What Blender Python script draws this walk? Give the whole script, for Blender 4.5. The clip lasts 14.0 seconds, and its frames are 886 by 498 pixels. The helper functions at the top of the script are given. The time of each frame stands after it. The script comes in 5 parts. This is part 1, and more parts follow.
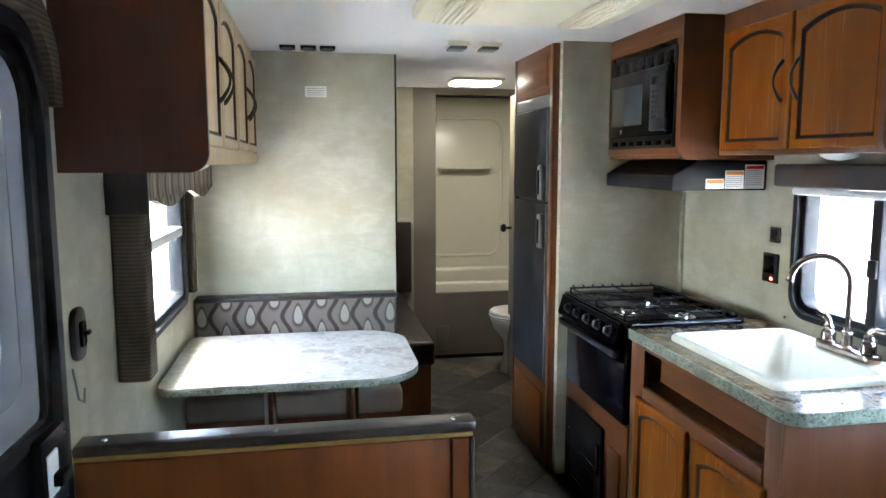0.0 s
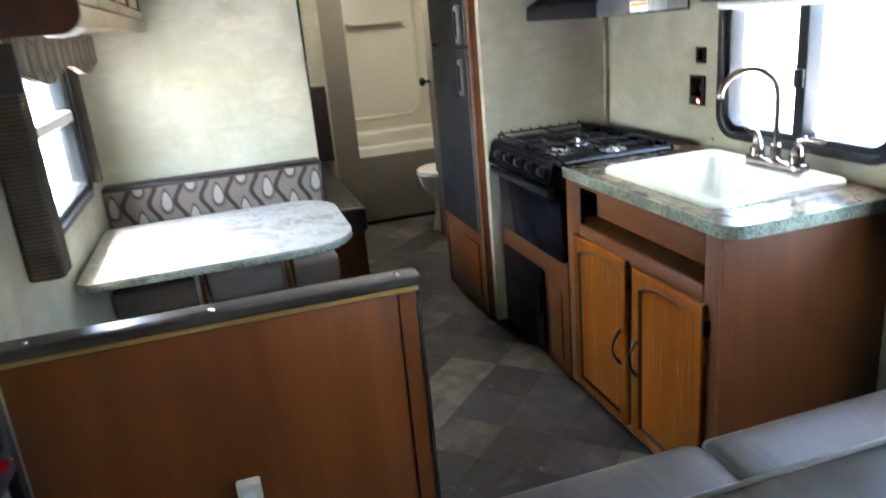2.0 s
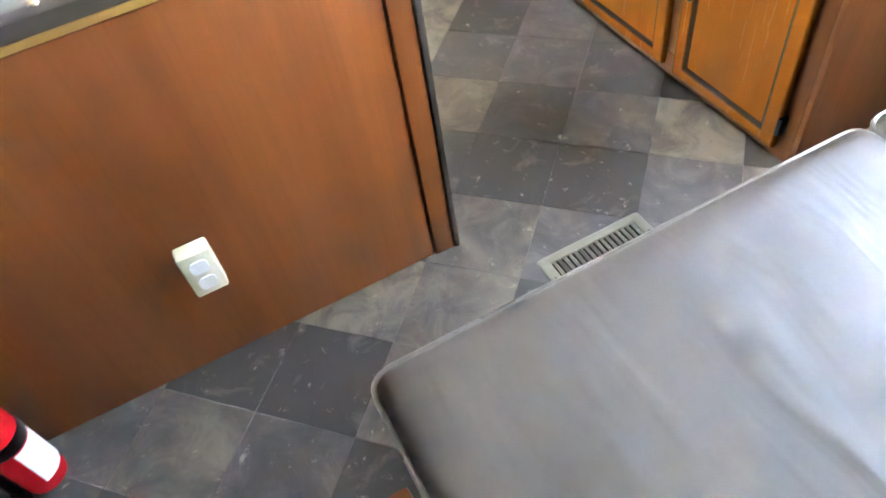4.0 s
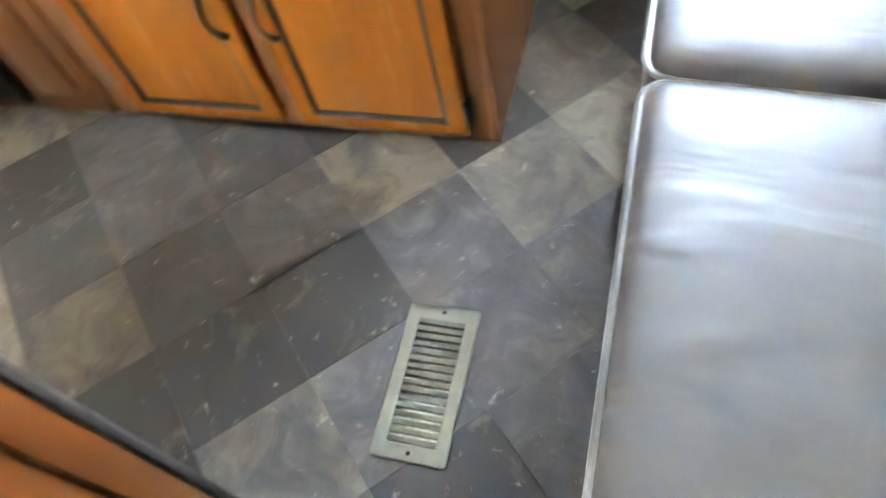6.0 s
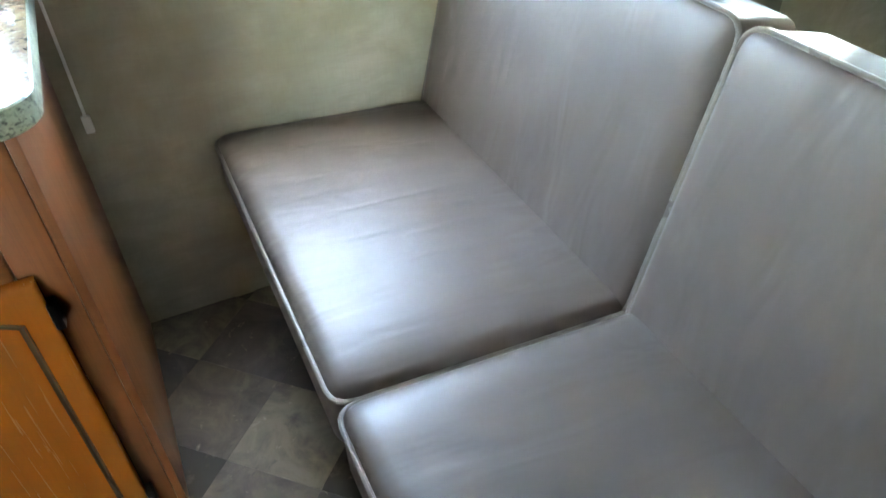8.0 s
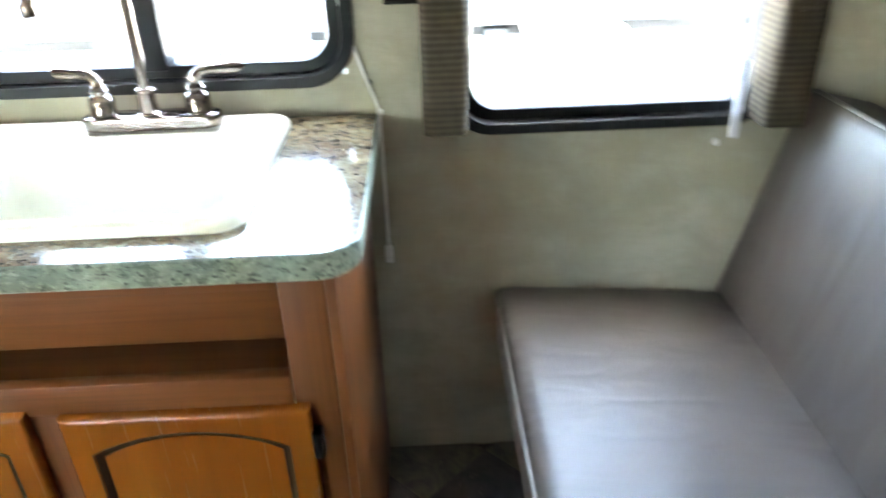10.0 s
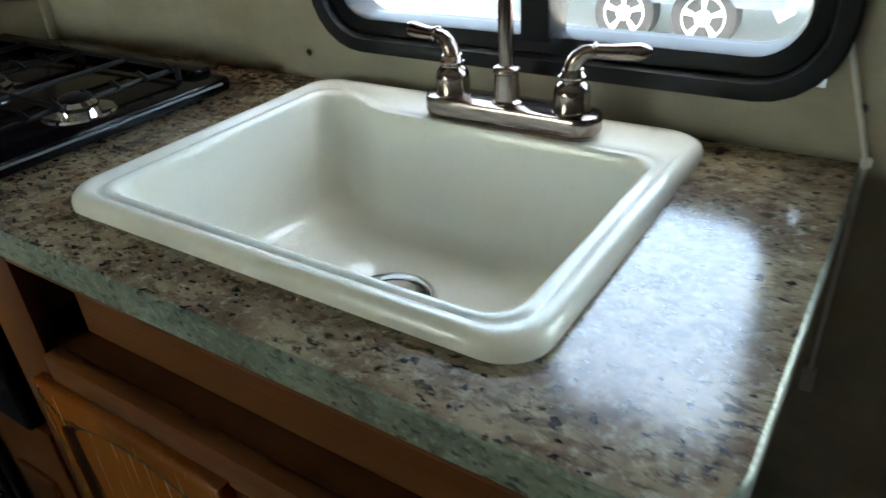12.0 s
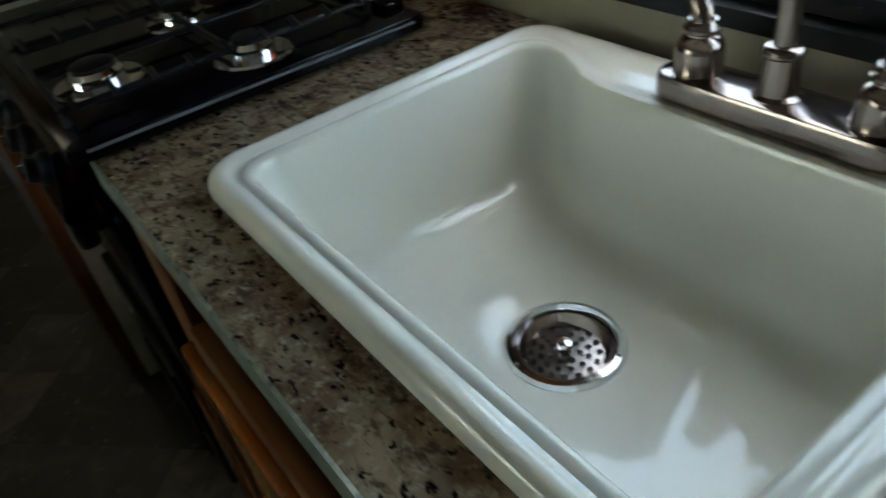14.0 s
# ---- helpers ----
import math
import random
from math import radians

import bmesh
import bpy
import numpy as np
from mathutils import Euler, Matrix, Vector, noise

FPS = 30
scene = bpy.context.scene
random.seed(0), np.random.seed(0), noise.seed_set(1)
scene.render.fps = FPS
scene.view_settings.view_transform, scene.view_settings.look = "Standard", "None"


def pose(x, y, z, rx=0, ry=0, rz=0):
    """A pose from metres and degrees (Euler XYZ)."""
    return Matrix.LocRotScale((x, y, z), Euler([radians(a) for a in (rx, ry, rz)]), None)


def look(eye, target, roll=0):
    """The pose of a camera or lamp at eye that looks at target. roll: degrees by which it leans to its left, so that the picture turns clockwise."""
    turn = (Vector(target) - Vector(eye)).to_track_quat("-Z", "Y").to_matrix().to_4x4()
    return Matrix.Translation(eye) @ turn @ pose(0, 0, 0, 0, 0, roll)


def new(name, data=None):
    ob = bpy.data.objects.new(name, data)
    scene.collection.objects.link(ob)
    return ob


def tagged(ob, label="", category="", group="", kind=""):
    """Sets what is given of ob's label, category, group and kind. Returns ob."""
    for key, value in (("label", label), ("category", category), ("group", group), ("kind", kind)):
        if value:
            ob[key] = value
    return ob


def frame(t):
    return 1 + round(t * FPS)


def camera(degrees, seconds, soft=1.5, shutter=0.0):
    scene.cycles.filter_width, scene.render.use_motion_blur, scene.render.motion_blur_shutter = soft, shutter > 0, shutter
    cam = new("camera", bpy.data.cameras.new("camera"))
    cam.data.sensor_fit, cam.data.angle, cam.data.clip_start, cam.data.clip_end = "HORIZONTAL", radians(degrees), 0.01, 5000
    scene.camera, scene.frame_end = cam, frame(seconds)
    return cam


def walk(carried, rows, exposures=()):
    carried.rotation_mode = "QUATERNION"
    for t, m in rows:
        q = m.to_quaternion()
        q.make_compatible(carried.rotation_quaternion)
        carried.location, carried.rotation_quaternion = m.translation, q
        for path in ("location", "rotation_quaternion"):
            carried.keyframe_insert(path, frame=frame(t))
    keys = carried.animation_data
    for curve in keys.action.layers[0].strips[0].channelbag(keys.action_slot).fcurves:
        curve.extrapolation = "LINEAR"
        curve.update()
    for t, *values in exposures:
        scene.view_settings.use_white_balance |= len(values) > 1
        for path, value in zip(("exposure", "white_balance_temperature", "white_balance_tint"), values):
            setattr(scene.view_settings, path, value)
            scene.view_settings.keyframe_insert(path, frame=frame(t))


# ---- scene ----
cam = camera(63.8, 14.0, shutter=0.5)
PATH = [
    (0, (-0.603, -1.623, 1.559), (-0.251, 0.33, 1.316), -0.0),
    (0.5, (-0.621, -1.654, 1.557), (-0.283, 0.3, 1.299), -0.2),
    (1, (-0.619, -1.682, 1.543), (-0.285, 0.263, 1.218), -1.4),
    (1.5, (-0.613, -1.651, 1.517), (-0.204, 0.255, 1.07), -3.2),
    (2, (-0.603, -1.523, 1.494), (-0.084, 0.308, 0.879), -5.2),
    (2.5, (-0.591, -1.348, 1.435), (0.005, 0.385, 0.635), -6.9),
    (3, (-0.609, -1.21, 1.367), (-0.109, 0.389, 0.276), -8.5),
    (3.2, (-0.616, -1.123, 1.344), (-0.192, 0.397, 0.116), -9.5),
    (5.3, (-0.5, -0.379, 1.18), (0.106, 0.463, -0.53), -18.5),
    (5.5, (-0.53, -0.34, 1.134), (0.307, 0.421, -0.516), -13.0),
    (6, (-0.311, -0.29, 1.123), (0.66, 0.228, -0.547), -17.1),
    (6.5, (-0.323, -0.213, 1.192), (0.868, -0.207, -0.415), -10.4),
    (7, (-0.33, -0.176, 1.244), (0.965, -0.57, -0.228), -6.7),
    (7.2, (-0.328, -0.163, 1.263), (0.996, -0.681, -0.144), -5.3),
    (9.3, (-0.353, -0.161, 1.355), (1.288, -0.614, 0.305), -4.8),
    (9.5, (-0.338, -0.14, 1.36), (1.347, -0.489, 0.341), -4.2),
    (10, (-0.22, -0.132, 1.35), (1.542, -0.163, 0.404), -2.0),
    (10.5, (-0.025, -0.149, 1.348), (1.71, 0.225, 0.427), -0.8),
    (11, (0.129, -0.157, 1.374), (1.717, 0.549, 0.384), -2.4),
    (11.5, (0.232, -0.134, 1.319), (1.705, 0.786, 0.327), -3.6),
    (12, (0.296, -0.061, 1.28), (1.701, 0.931, 0.259), -4.0),
    (12.5, (0.364, -0.005, 1.272), (1.664, 1.046, 0.174), -5.8),
    (13, (0.423, 0.033, 1.267), (1.633, 1.123, 0.106), -6.8),
    (13.5, (0.486, 0.043, 1.27), (1.569, 1.223, 0.073), -6.9),
    (14, (0.529, 0.074, 1.282), (1.367, 1.423, 0.067), -9.3),
]
walk(cam, [(t, look(eye, target, roll)) for t, eye, target, roll in PATH],
     [(0, 6.2, 6500, 10), (2, 6.4, 6600, 10), (3, 7.75, 7200, 11), (5.5, 8.5, 7300, 7), (6.5, 7.6, 7300, 4), (7.2, 7.15, 7400, 4), (9.5, 7.1, 7400, 4), (10.5, 6.0, 7000, 5), (11.5, 4.65, 7600, 2), (12.5, 4.6, 7700, 0), (14, 3.85, 7700, -1)])

# ---- world, sun, exposure ----
world = bpy.data.worlds.new("sky")
scene.world = world
world.use_nodes = True
wn = world.node_tree.nodes
sky = wn.new("ShaderNodeTexSky")
sky.sky_type = "NISHITA"
sky.sun_disc = False
sky.sun_elevation = radians(80)
sky.dust_density = 3.0
sky.ozone_density = 0.2
sky.sun_rotation = radians(257)
wn["Background"].inputs[1].default_value = 0.15
world.node_tree.links.new(sky.outputs[0], wn["Background"].inputs[0])
sun_data = bpy.data.lights.new("sun", "SUN")
sun_data.energy, sun_data.angle, sun_data.color = 0.5, radians(30), (1.0, 0.97, 0.94)
sun = new("sun", sun_data)
sun.matrix_world = look((-1.3, -0.3, 8), (0, 0, 0))


# ---- materials ----
def material(name, base=(0.5, 0.5, 0.5), rough=0.5, metal=0.0, spec=0.5):
    m = bpy.data.materials.new(name)
    m.use_nodes = True
    b = m.node_tree.nodes["Principled BSDF"]
    b.inputs["Base Color"].default_value = (*base, 1)
    b.inputs["Roughness"].default_value = rough
    b.inputs["Metallic"].default_value = metal
    b.inputs["Specular IOR Level"].default_value = spec
    return m


class Graph:
    """Short hand for adding nodes to a material."""

    def __init__(self, m):
        self.t, self.b = m.node_tree, m.node_tree.nodes["Principled BSDF"]
        self.co = self.add("ShaderNodeTexCoord").outputs["Object"]

    def add(self, kind, **settings):
        n = self.t.nodes.new(kind)
        for key, value in settings.items():
            setattr(n, key, value)
        return n

    def link(self, a, b):
        self.t.links.new(a, b)

    def mapped(self, scale=(1, 1, 1), turn=(0, 0, 0), move=(0, 0, 0)):
        n = self.add("ShaderNodeMapping")
        n.inputs["Scale"].default_value, n.inputs["Rotation"].default_value, n.inputs["Location"].default_value = scale, turn, move
        self.link(self.co, n.inputs[0])
        return n.outputs[0]

    def noise(self, co, scale, detail=4.0, rough=0.55, distortion=0.0):
        n = self.add("ShaderNodeTexNoise")
        self.link(co, n.inputs["Vector"])
        for key, value in (("Scale", scale), ("Detail", detail), ("Roughness", rough), ("Distortion", distortion)):
            n.inputs[key].default_value = value
        return n.outputs["Fac"]

    def ramp(self, fac, *stops):
        n = self.add("ShaderNodeValToRGB")
        e = n.color_ramp.elements
        while len(e) < len(stops):
            e.new(0.5)
        for k, (p, c) in enumerate(stops):
            e[k].position = p
            e[k].color = (*c, 1) if not isinstance(c, float) else (c, c, c, 1)
        self.link(fac, n.inputs[0])
        return n.outputs[0]

    def mix(self, fac, a, b, blend="MIX"):
        n = self.add("ShaderNodeMix", data_type="RGBA", blend_type=blend)
        for socket, value in ((n.inputs[0], fac), (n.inputs[6], a), (n.inputs[7], b)):
            if isinstance(value, (int, float)):
                socket.default_value = value
            elif isinstance(value, tuple):
                socket.default_value = (*value, 1)
            else:
                self.link(value, socket)
        return n.outputs[2]

    def math(self, op, a, b=0.0, c=0.0):
        n = self.add("ShaderNodeMath", operation=op)
        for socket, value in zip(n.inputs, (a, b, c)):
            if isinstance(value, (int, float)):
                socket.default_value = value
            else:
                self.link(value, socket)
        return n.outputs[0]

    def color(self, out):
        self.link(out, self.b.inputs["Base Color"])

    def rough(self, fac, low, high):
        n = self.add("ShaderNodeMapRange")
        n.inputs[3].default_value, n.inputs[4].default_value = low, high
        self.link(fac, n.inputs[0])
        self.link(n.outputs[0], self.b.inputs["Roughness"])

    def bump(self, fac, strength=0.2, distance=0.002):
        n = self.add("ShaderNodeBump")
        n.inputs["Strength"].default_value, n.inputs["Distance"].default_value = strength, distance
        self.link(fac, n.inputs["Height"])
        self.link(n.outputs[0], self.b.inputs["Normal"])


def wood(name, dark, light, along="z", rough=0.38, pore=0.2):
    """Stained wood or wood print, with its grain along one axis."""
    m = material(name, light, rough, spec=0.32)
    g = Graph(m)
    s = {"x": (1.2, 22, 22), "y": (22, 1.2, 22), "z": (8, 8, 0.8)}[along]
    fine = {"x": (4, 160, 160), "y": (160, 4, 160), "z": (160, 160, 4)}[along]
    cloud = g.noise(g.mapped(tuple(0.12 * k + 0.9 for k in s)), 1.1, 3)
    grain = g.noise(g.mapped(s), 1.0, 3 if pore > 0.1 else 2, 0.5, 0.8)
    pores = g.noise(g.mapped(fine), 1.0, 3, 0.6)
    c = g.mix(g.ramp(grain, (0.2, 0.0), (0.8, 1.0)), dark, light)
    c = g.mix(g.ramp(cloud, (0.35, 0.0), (0.7, 0.55)), c, tuple(0.72 * k for k in light))
    c = g.mix(g.ramp(pores, (0.34, pore), (0.5, 0.0)), c, tuple(0.5 * k for k in dark))
    g.color(c)
    g.rough(pores, rough + 0.4 * pore, rough - 0.3 * pore)
    g.bump(pores, 0.5 * pore, 0.0006)
    return m


def plain(name, base, rough, metal=0.0, speck=0.12, scale=9.0, bump=0.05, spec=0.5):
    """A painted, moulded or metal surface with slight unevenness."""
    m = material(name, base, rough, metal, spec)
    g = Graph(m)
    a, b = g.noise(g.co, scale, 4), g.noise(g.co, scale * 22, 3)
    c = g.mix(a, tuple(k * (1 - speck) for k in base), tuple(min(1, k * (1 + speck)) for k in base))
    g.color(c)
    g.rough(a, max(0.02, rough - 0.06), min(1, rough + 0.08))
    g.bump(b, bump, 0.0008)
    return m


def wallpaper(name, low, high):
    m = material(name, high, 0.62, spec=0.3)
    g = Graph(m)
    cloud = g.noise(g.mapped((1.5, 1.5, 1.1)), 1.7, 5, 0.6, 0.5)
    weave = g.noise(g.mapped((16, 16, 210)), 1.0, 2)
    weft = g.noise(g.mapped((210, 210, 16)), 1.0, 2)
    both = g.math("ADD", g.math("MULTIPLY", weave, 0.5), g.math("MULTIPLY", weft, 0.5))
    patch = g.noise(g.mapped((2.2, 2.2, 5.0)), 2.6, 5, 0.65, 0.4)
    c = g.mix(g.ramp(cloud, (0.34, 0.0), (0.64, 1.0)), low, high)
    c = g.mix(g.ramp(patch, (0.42, 0.45), (0.6, 0.0)), c, low)
    c = g.mix(g.ramp(both, (0.38, 0.12), (0.6, 0.0)), c, tuple(0.75 * k for k in low))
    g.color(c)
    g.bump(both, 0.05, 0.0006)
    return m


def granite(name, ground, blotch, dark, light, rough=0.17):
    """Printed stone laminate."""
    m = material(name, ground, rough, spec=0.8)
    g = Graph(m)
    big = g.noise(g.mapped((1, 0.7, 1), (0, 0, 0.5)), 16, 5, 0.65, 0.6)
    mid = g.noise(g.mapped((1, 0.55, 1), (0, 0, 0.7)), 85, 5, 0.7, 0.4)
    grit = g.noise(g.mapped((1, 0.6, 1), (0, 0, 0.7), (3, 1, 2)), 140, 3, 0.5)
    pale = g.noise(g.mapped((1, 1, 1), (0, 0, 0), (7, 5, 2)), 95, 5, 0.7)
    c = g.mix(g.ramp(big, (0.42, 0.0), (0.62, 0.85)), ground, blotch)
    c = g.mix(g.ramp(pale, (0.52, 0.0), (0.66, 0.9)), c, light)
    c = g.mix(g.ramp(mid, (0.38, 0.85), (0.50, 0.0)), c, tuple(0.6 * k for k in blotch))
    c = g.mix(g.ramp(grit, (0.35, 0.95), (0.41, 0.0)), c, dark)
    g.color(c)
    g.rough(mid, rough - 0.04, rough + 0.07)
    g.bump(mid, 0.04, 0.0004)
    return m


def vinyl(name, base):
    """Upholstery vinyl with a pebbled grain and soft creases."""
    m = material(name, base, 0.44, spec=0.5)
    g = Graph(m)
    v = g.add("ShaderNodeTexVoronoi", feature="DISTANCE_TO_EDGE")
    v.inputs["Scale"].default_value = 420
    g.link(g.co, v.inputs["Vector"])
    wave = g.noise(g.mapped((4.6, 1.3, 1.6)), 3.0, 2, 0.45, 0.6)
    cloud = g.noise(g.co, 5, 4)
    g.color(g.mix(cloud, tuple(0.82 * k for k in base), tuple(1.2 * k for k in base)))
    g.rough(cloud, 0.40, 0.50)
    first = g.add("ShaderNodeBump")
    first.inputs["Strength"].default_value, first.inputs["Distance"].default_value = 0.34, 0.02
    g.link(wave, first.inputs["Height"])
    second = g.add("ShaderNodeBump")
    second.inputs["Strength"].default_value, second.inputs["Distance"].default_value = 0.1, 0.0006
    g.link(v.outputs["Distance"], second.inputs["Height"])
    g.link(first.outputs[0], second.inputs["Normal"])
    g.link(second.outputs[0], g.b.inputs["Normal"])
    return m


def woven(name, dark, light):
    """Ribbed woven fabric."""
    m = material(name, light, 0.9, spec=0.1)
    g = Graph(m)
    w1 = g.add("ShaderNodeTexWave", bands_direction="Z")
    w1.inputs["Scale"].default_value, w1.inputs["Distortion"].default_value = 26, 0.6
    g.link(g.co, w1.inputs["Vector"])
    w2 = g.add("ShaderNodeTexWave", bands_direction="DIAGONAL")
    w2.inputs["Scale"].default_value = 60
    g.link(g.co, w2.inputs["Vector"])
    n = g.noise(g.co, 40, 3)
    f = g.math("MULTIPLY", w1.outputs["Fac"], g.math("ADD", 0.6, g.math("MULTIPLY", w2.outputs["Fac"], 0.4)))
    g.color(g.mix(g.math("MULTIPLY", g.math("ADD", f, n), 0.6), dark, light))
    g.bump(f, 0.35, 0.002)
    return m


def ogee(name, ground, line, drop, across="x"):
    """Upholstery print: dark flowing lines round pale drops."""
    m = material(name, ground, 0.85, spec=0.15)
    g = Graph(m)
    s = g.add("ShaderNodeSeparateXYZ")
    g.link(g.co, s.inputs[0])
    u, v = s.outputs[0 if across == "x" else 1], s.outputs[2]
    swing = g.math("MULTIPLY", g.math("SINE", g.math("MULTIPLY", v, 34.9)), 0.020)
    cs = g.math("SUBTRACT", g.math("MODULO", g.math("ADD", g.math("ADD", u, 10.0), swing), 0.12), 0.06)
    lines = g.math("SUBTRACT", 0.06, g.math("ABSOLUTE", cs))
    k = g.math("FLOOR", g.math("DIVIDE", g.math("ADD", u, 10.0), 0.12))
    cu = g.math("SUBTRACT", g.math("MODULO", g.math("ADD", u, 10.0), 0.12), 0.06)
    cv = g.math("SUBTRACT", g.math("MODULO", g.math("ADD", g.math("ADD", v, 10.03), g.math("MULTIPLY", g.math("MODULO", k, 2.0), 0.09)), 0.18), 0.09)
    width = g.math("ADD", 0.72, g.math("MULTIPLY", cv, -5.0))
    r = g.math("SQRT", g.math("ADD", g.math("POWER", g.math("DIVIDE", cu, width), 2.0), g.math("POWER", g.math("MULTIPLY", cv, 0.62), 2.0)))
    n = g.noise(g.co, 300, 2)
    c = g.mix(g.ramp(r, (0.036, 0.75), (0.044, 0.0)), g.mix(n, tuple(0.8 * q for q in ground), tuple(1.2 * q for q in ground)), line)
    c = g.mix(g.ramp(r, (0.027, 1.0), (0.031, 0.0)), c, drop)
    c = g.mix(g.ramp(lines, (0.010, 1.0), (0.014, 0.0)), c, line)
    g.color(c)
    g.bump(n, 0.3, 0.001)
    return m


def marble(name, ground, rose, green, pale):
    """Soft clouded laminate print."""
    m = material(name, ground, 0.16)
    g = Graph(m)
    one = g.noise(g.co, 9, 6, 0.65, 0.8)
    two = g.noise(g.mapped(move=(3, 5, 1)), 13, 6, 0.7, 0.6)
    three = g.noise(g.co, 48, 5, 0.7, 0.3)
    c = g.mix(g.ramp(one, (0.36, 0.9), (0.5, 0.0)), ground, rose)
    c = g.mix(g.ramp(two, (0.52, 0.0), (0.66, 0.8)), c, green)
    c = g.mix(g.ramp(three, (0.5, 0.0), (0.66, 0.6)), c, pale)
    c = g.mix(g.ramp(three, (0.30, 0.5), (0.40, 0.0)), c, tuple(0.6 * k for k in rose))
    g.color(c)
    g.rough(one, 0.12, 0.22)
    return m


def emitter(name, color, strength):
    m = material(name, color, 0.5)
    b = m.node_tree.nodes["Principled BSDF"]
    b.inputs["Emission Color"].default_value = (*color, 1)
    b.inputs["Emission Strength"].default_value = strength
    return m


def glassy(name):
    m = material(name, (0.95, 0.97, 0.97), 0.0)
    b = m.node_tree.nodes["Principled BSDF"]
    b.inputs["Transmission Weight"].default_value = 1.0
    b.inputs["IOR"].default_value = 1.02
    return m


def slate(name):
    """Printed slate tile, each of its own tone."""
    m = material(name, (0.12, 0.11, 0.1), 0.5, spec=0.22)
    g = Graph(m)
    rnd = g.add("ShaderNodeObjectInfo").outputs["Random"]
    tone = g.ramp(rnd, (0.0, (0.052, 0.046, 0.041)), (0.22, (0.072, 0.068, 0.065)), (0.44, (0.100, 0.093, 0.087)), (0.66, (0.140, 0.122, 0.096)), (0.86, (0.200, 0.176, 0.136)))
    for e in m.node_tree.nodes:
        if e.bl_idname == "ShaderNodeValToRGB":
            e.color_ramp.interpolation = "CONSTANT"
    off = g.add("ShaderNodeVectorMath", operation="ADD")
    big = g.add("ShaderNodeCombineXYZ")
    g.link(g.math("MULTIPLY", rnd, 37.0), big.inputs[0])
    pos = g.add("ShaderNodeNewGeometry").outputs["Position"]
    g.link(pos, off.inputs[0])
    g.link(big.outputs[0], off.inputs[1])
    cloud = g.noise(off.outputs[0], 9, 6, 0.65, 0.7)
    stain = g.noise(off.outputs[0], 26, 5, 0.7, 0.4)
    fine = g.noise(off.outputs[0], 120, 3)
    c = g.mix(g.ramp(cloud, (0.36, 0.7), (0.58, 0.0)), tone, (0.050, 0.048, 0.050))
    c = g.mix(g.ramp(cloud, (0.56, 0.0), (0.78, 0.6)), c, (0.22, 0.20, 0.165))
    c = g.mix(g.ramp(stain, (0.62, 0.0), (0.72, 0.7)), c, (0.34, 0.305, 0.24))
    c = g.mix(g.ramp(stain, (0.30, 0.5), (0.38, 0.0)), c, (0.05, 0.05, 0.055))
    g.color(c)
    g.rough(cloud, 0.42, 0.6)
    g.bump(fine, 0.1, 0.0008)
    return m


M_WALL = wallpaper("beige_wallpaper", (0.311, 0.290, 0.206), (0.462, 0.437, 0.340))
M_CEIL = plain("white_ceiling", (0.70, 0.70, 0.69), 0.6, speck=0.03, scale=3)
M_BODY = wood("cherry_laminate", (0.080, 0.023, 0.007), (0.180, 0.059, 0.017))
M_BODY_Y = wood("cherry_laminate_level", (0.080, 0.023, 0.007), (0.180, 0.059, 0.017), "y")
M_DOOR = wood("honey_maple", (0.174, 0.046, 0.006), (0.277, 0.083, 0.010), rough=0.26, pore=0.09)
# cherry darkened for the shade on the dinette cabinet's end panel
M_SHADED_CHERRY = wood("shaded_cherry", (0.045, 0.012, 0.005), (0.085, 0.024, 0.010))
M_PANEL = wood("half_wall_panel", (0.140, 0.035, 0.009), (0.268, 0.078, 0.018), rough=0.34, pore=0.12)
M_GROOVE = plain("dark_glaze", (0.022, 0.008, 0.003), 0.5, spec=0.15)
# maple paled to carry the window light on the dinette cabinet front
M_LIT_MAPLE = wood("lit_maple", (0.40, 0.27, 0.13), (0.52, 0.38, 0.21))
M_EDGE = plain("yellow_edge", (0.36, 0.21, 0.05), 0.45)
M_CAP = plain("brown_cap", (0.055, 0.044, 0.038), 0.36, bump=0.15, spec=0.35)
M_BLACK = plain("black_plastic", (0.007, 0.007, 0.008), 0.42, spec=0.2)
M_GLOSS = plain("black_enamel", (0.003, 0.003, 0.004), 0.12, spec=0.22)
M_FRAME = plain("black_window_frame", (0.008, 0.009, 0.010), 0.42, spec=0.22)
M_FRIDGE = plain("fridge_black", (0.010, 0.010, 0.011), 0.5, bump=0.25, spec=0.15)
M_GREY = plain("grey_plastic", (0.11, 0.115, 0.12), 0.35)
M_TOP = granite("granite_laminate", (0.27, 0.21, 0.125), (0.105, 0.062, 0.034), (0.016, 0.012, 0.011), (0.36, 0.33, 0.24), 0.15)
M_GREEN = granite("green_granite_edge", (0.26, 0.30, 0.225), (0.12, 0.15, 0.115), (0.020, 0.026, 0.024), (0.38, 0.42, 0.33), 0.3)
M_SINK = plain("cream_sink", (0.78, 0.76, 0.65), 0.025, speck=0.02, scale=3, bump=0.0)
M_NICKEL = plain("brushed_nickel", (0.30, 0.245, 0.215), 0.17, 1.0, bump=0.02)
M_CHROME = plain("chrome", (0.75, 0.76, 0.78), 0.08, 1.0, bump=0.0)
M_BRONZE = plain("bronze_handle", (0.055, 0.035, 0.025), 0.32, 0.7)
M_VINYL = vinyl("brown_vinyl", (0.074, 0.060, 0.049))
M_PIPE = plain("vinyl_piping", (0.14, 0.128, 0.115), 0.28)
M_DARKVINYL = vinyl("dark_brown_vinyl", (0.020, 0.013, 0.010))
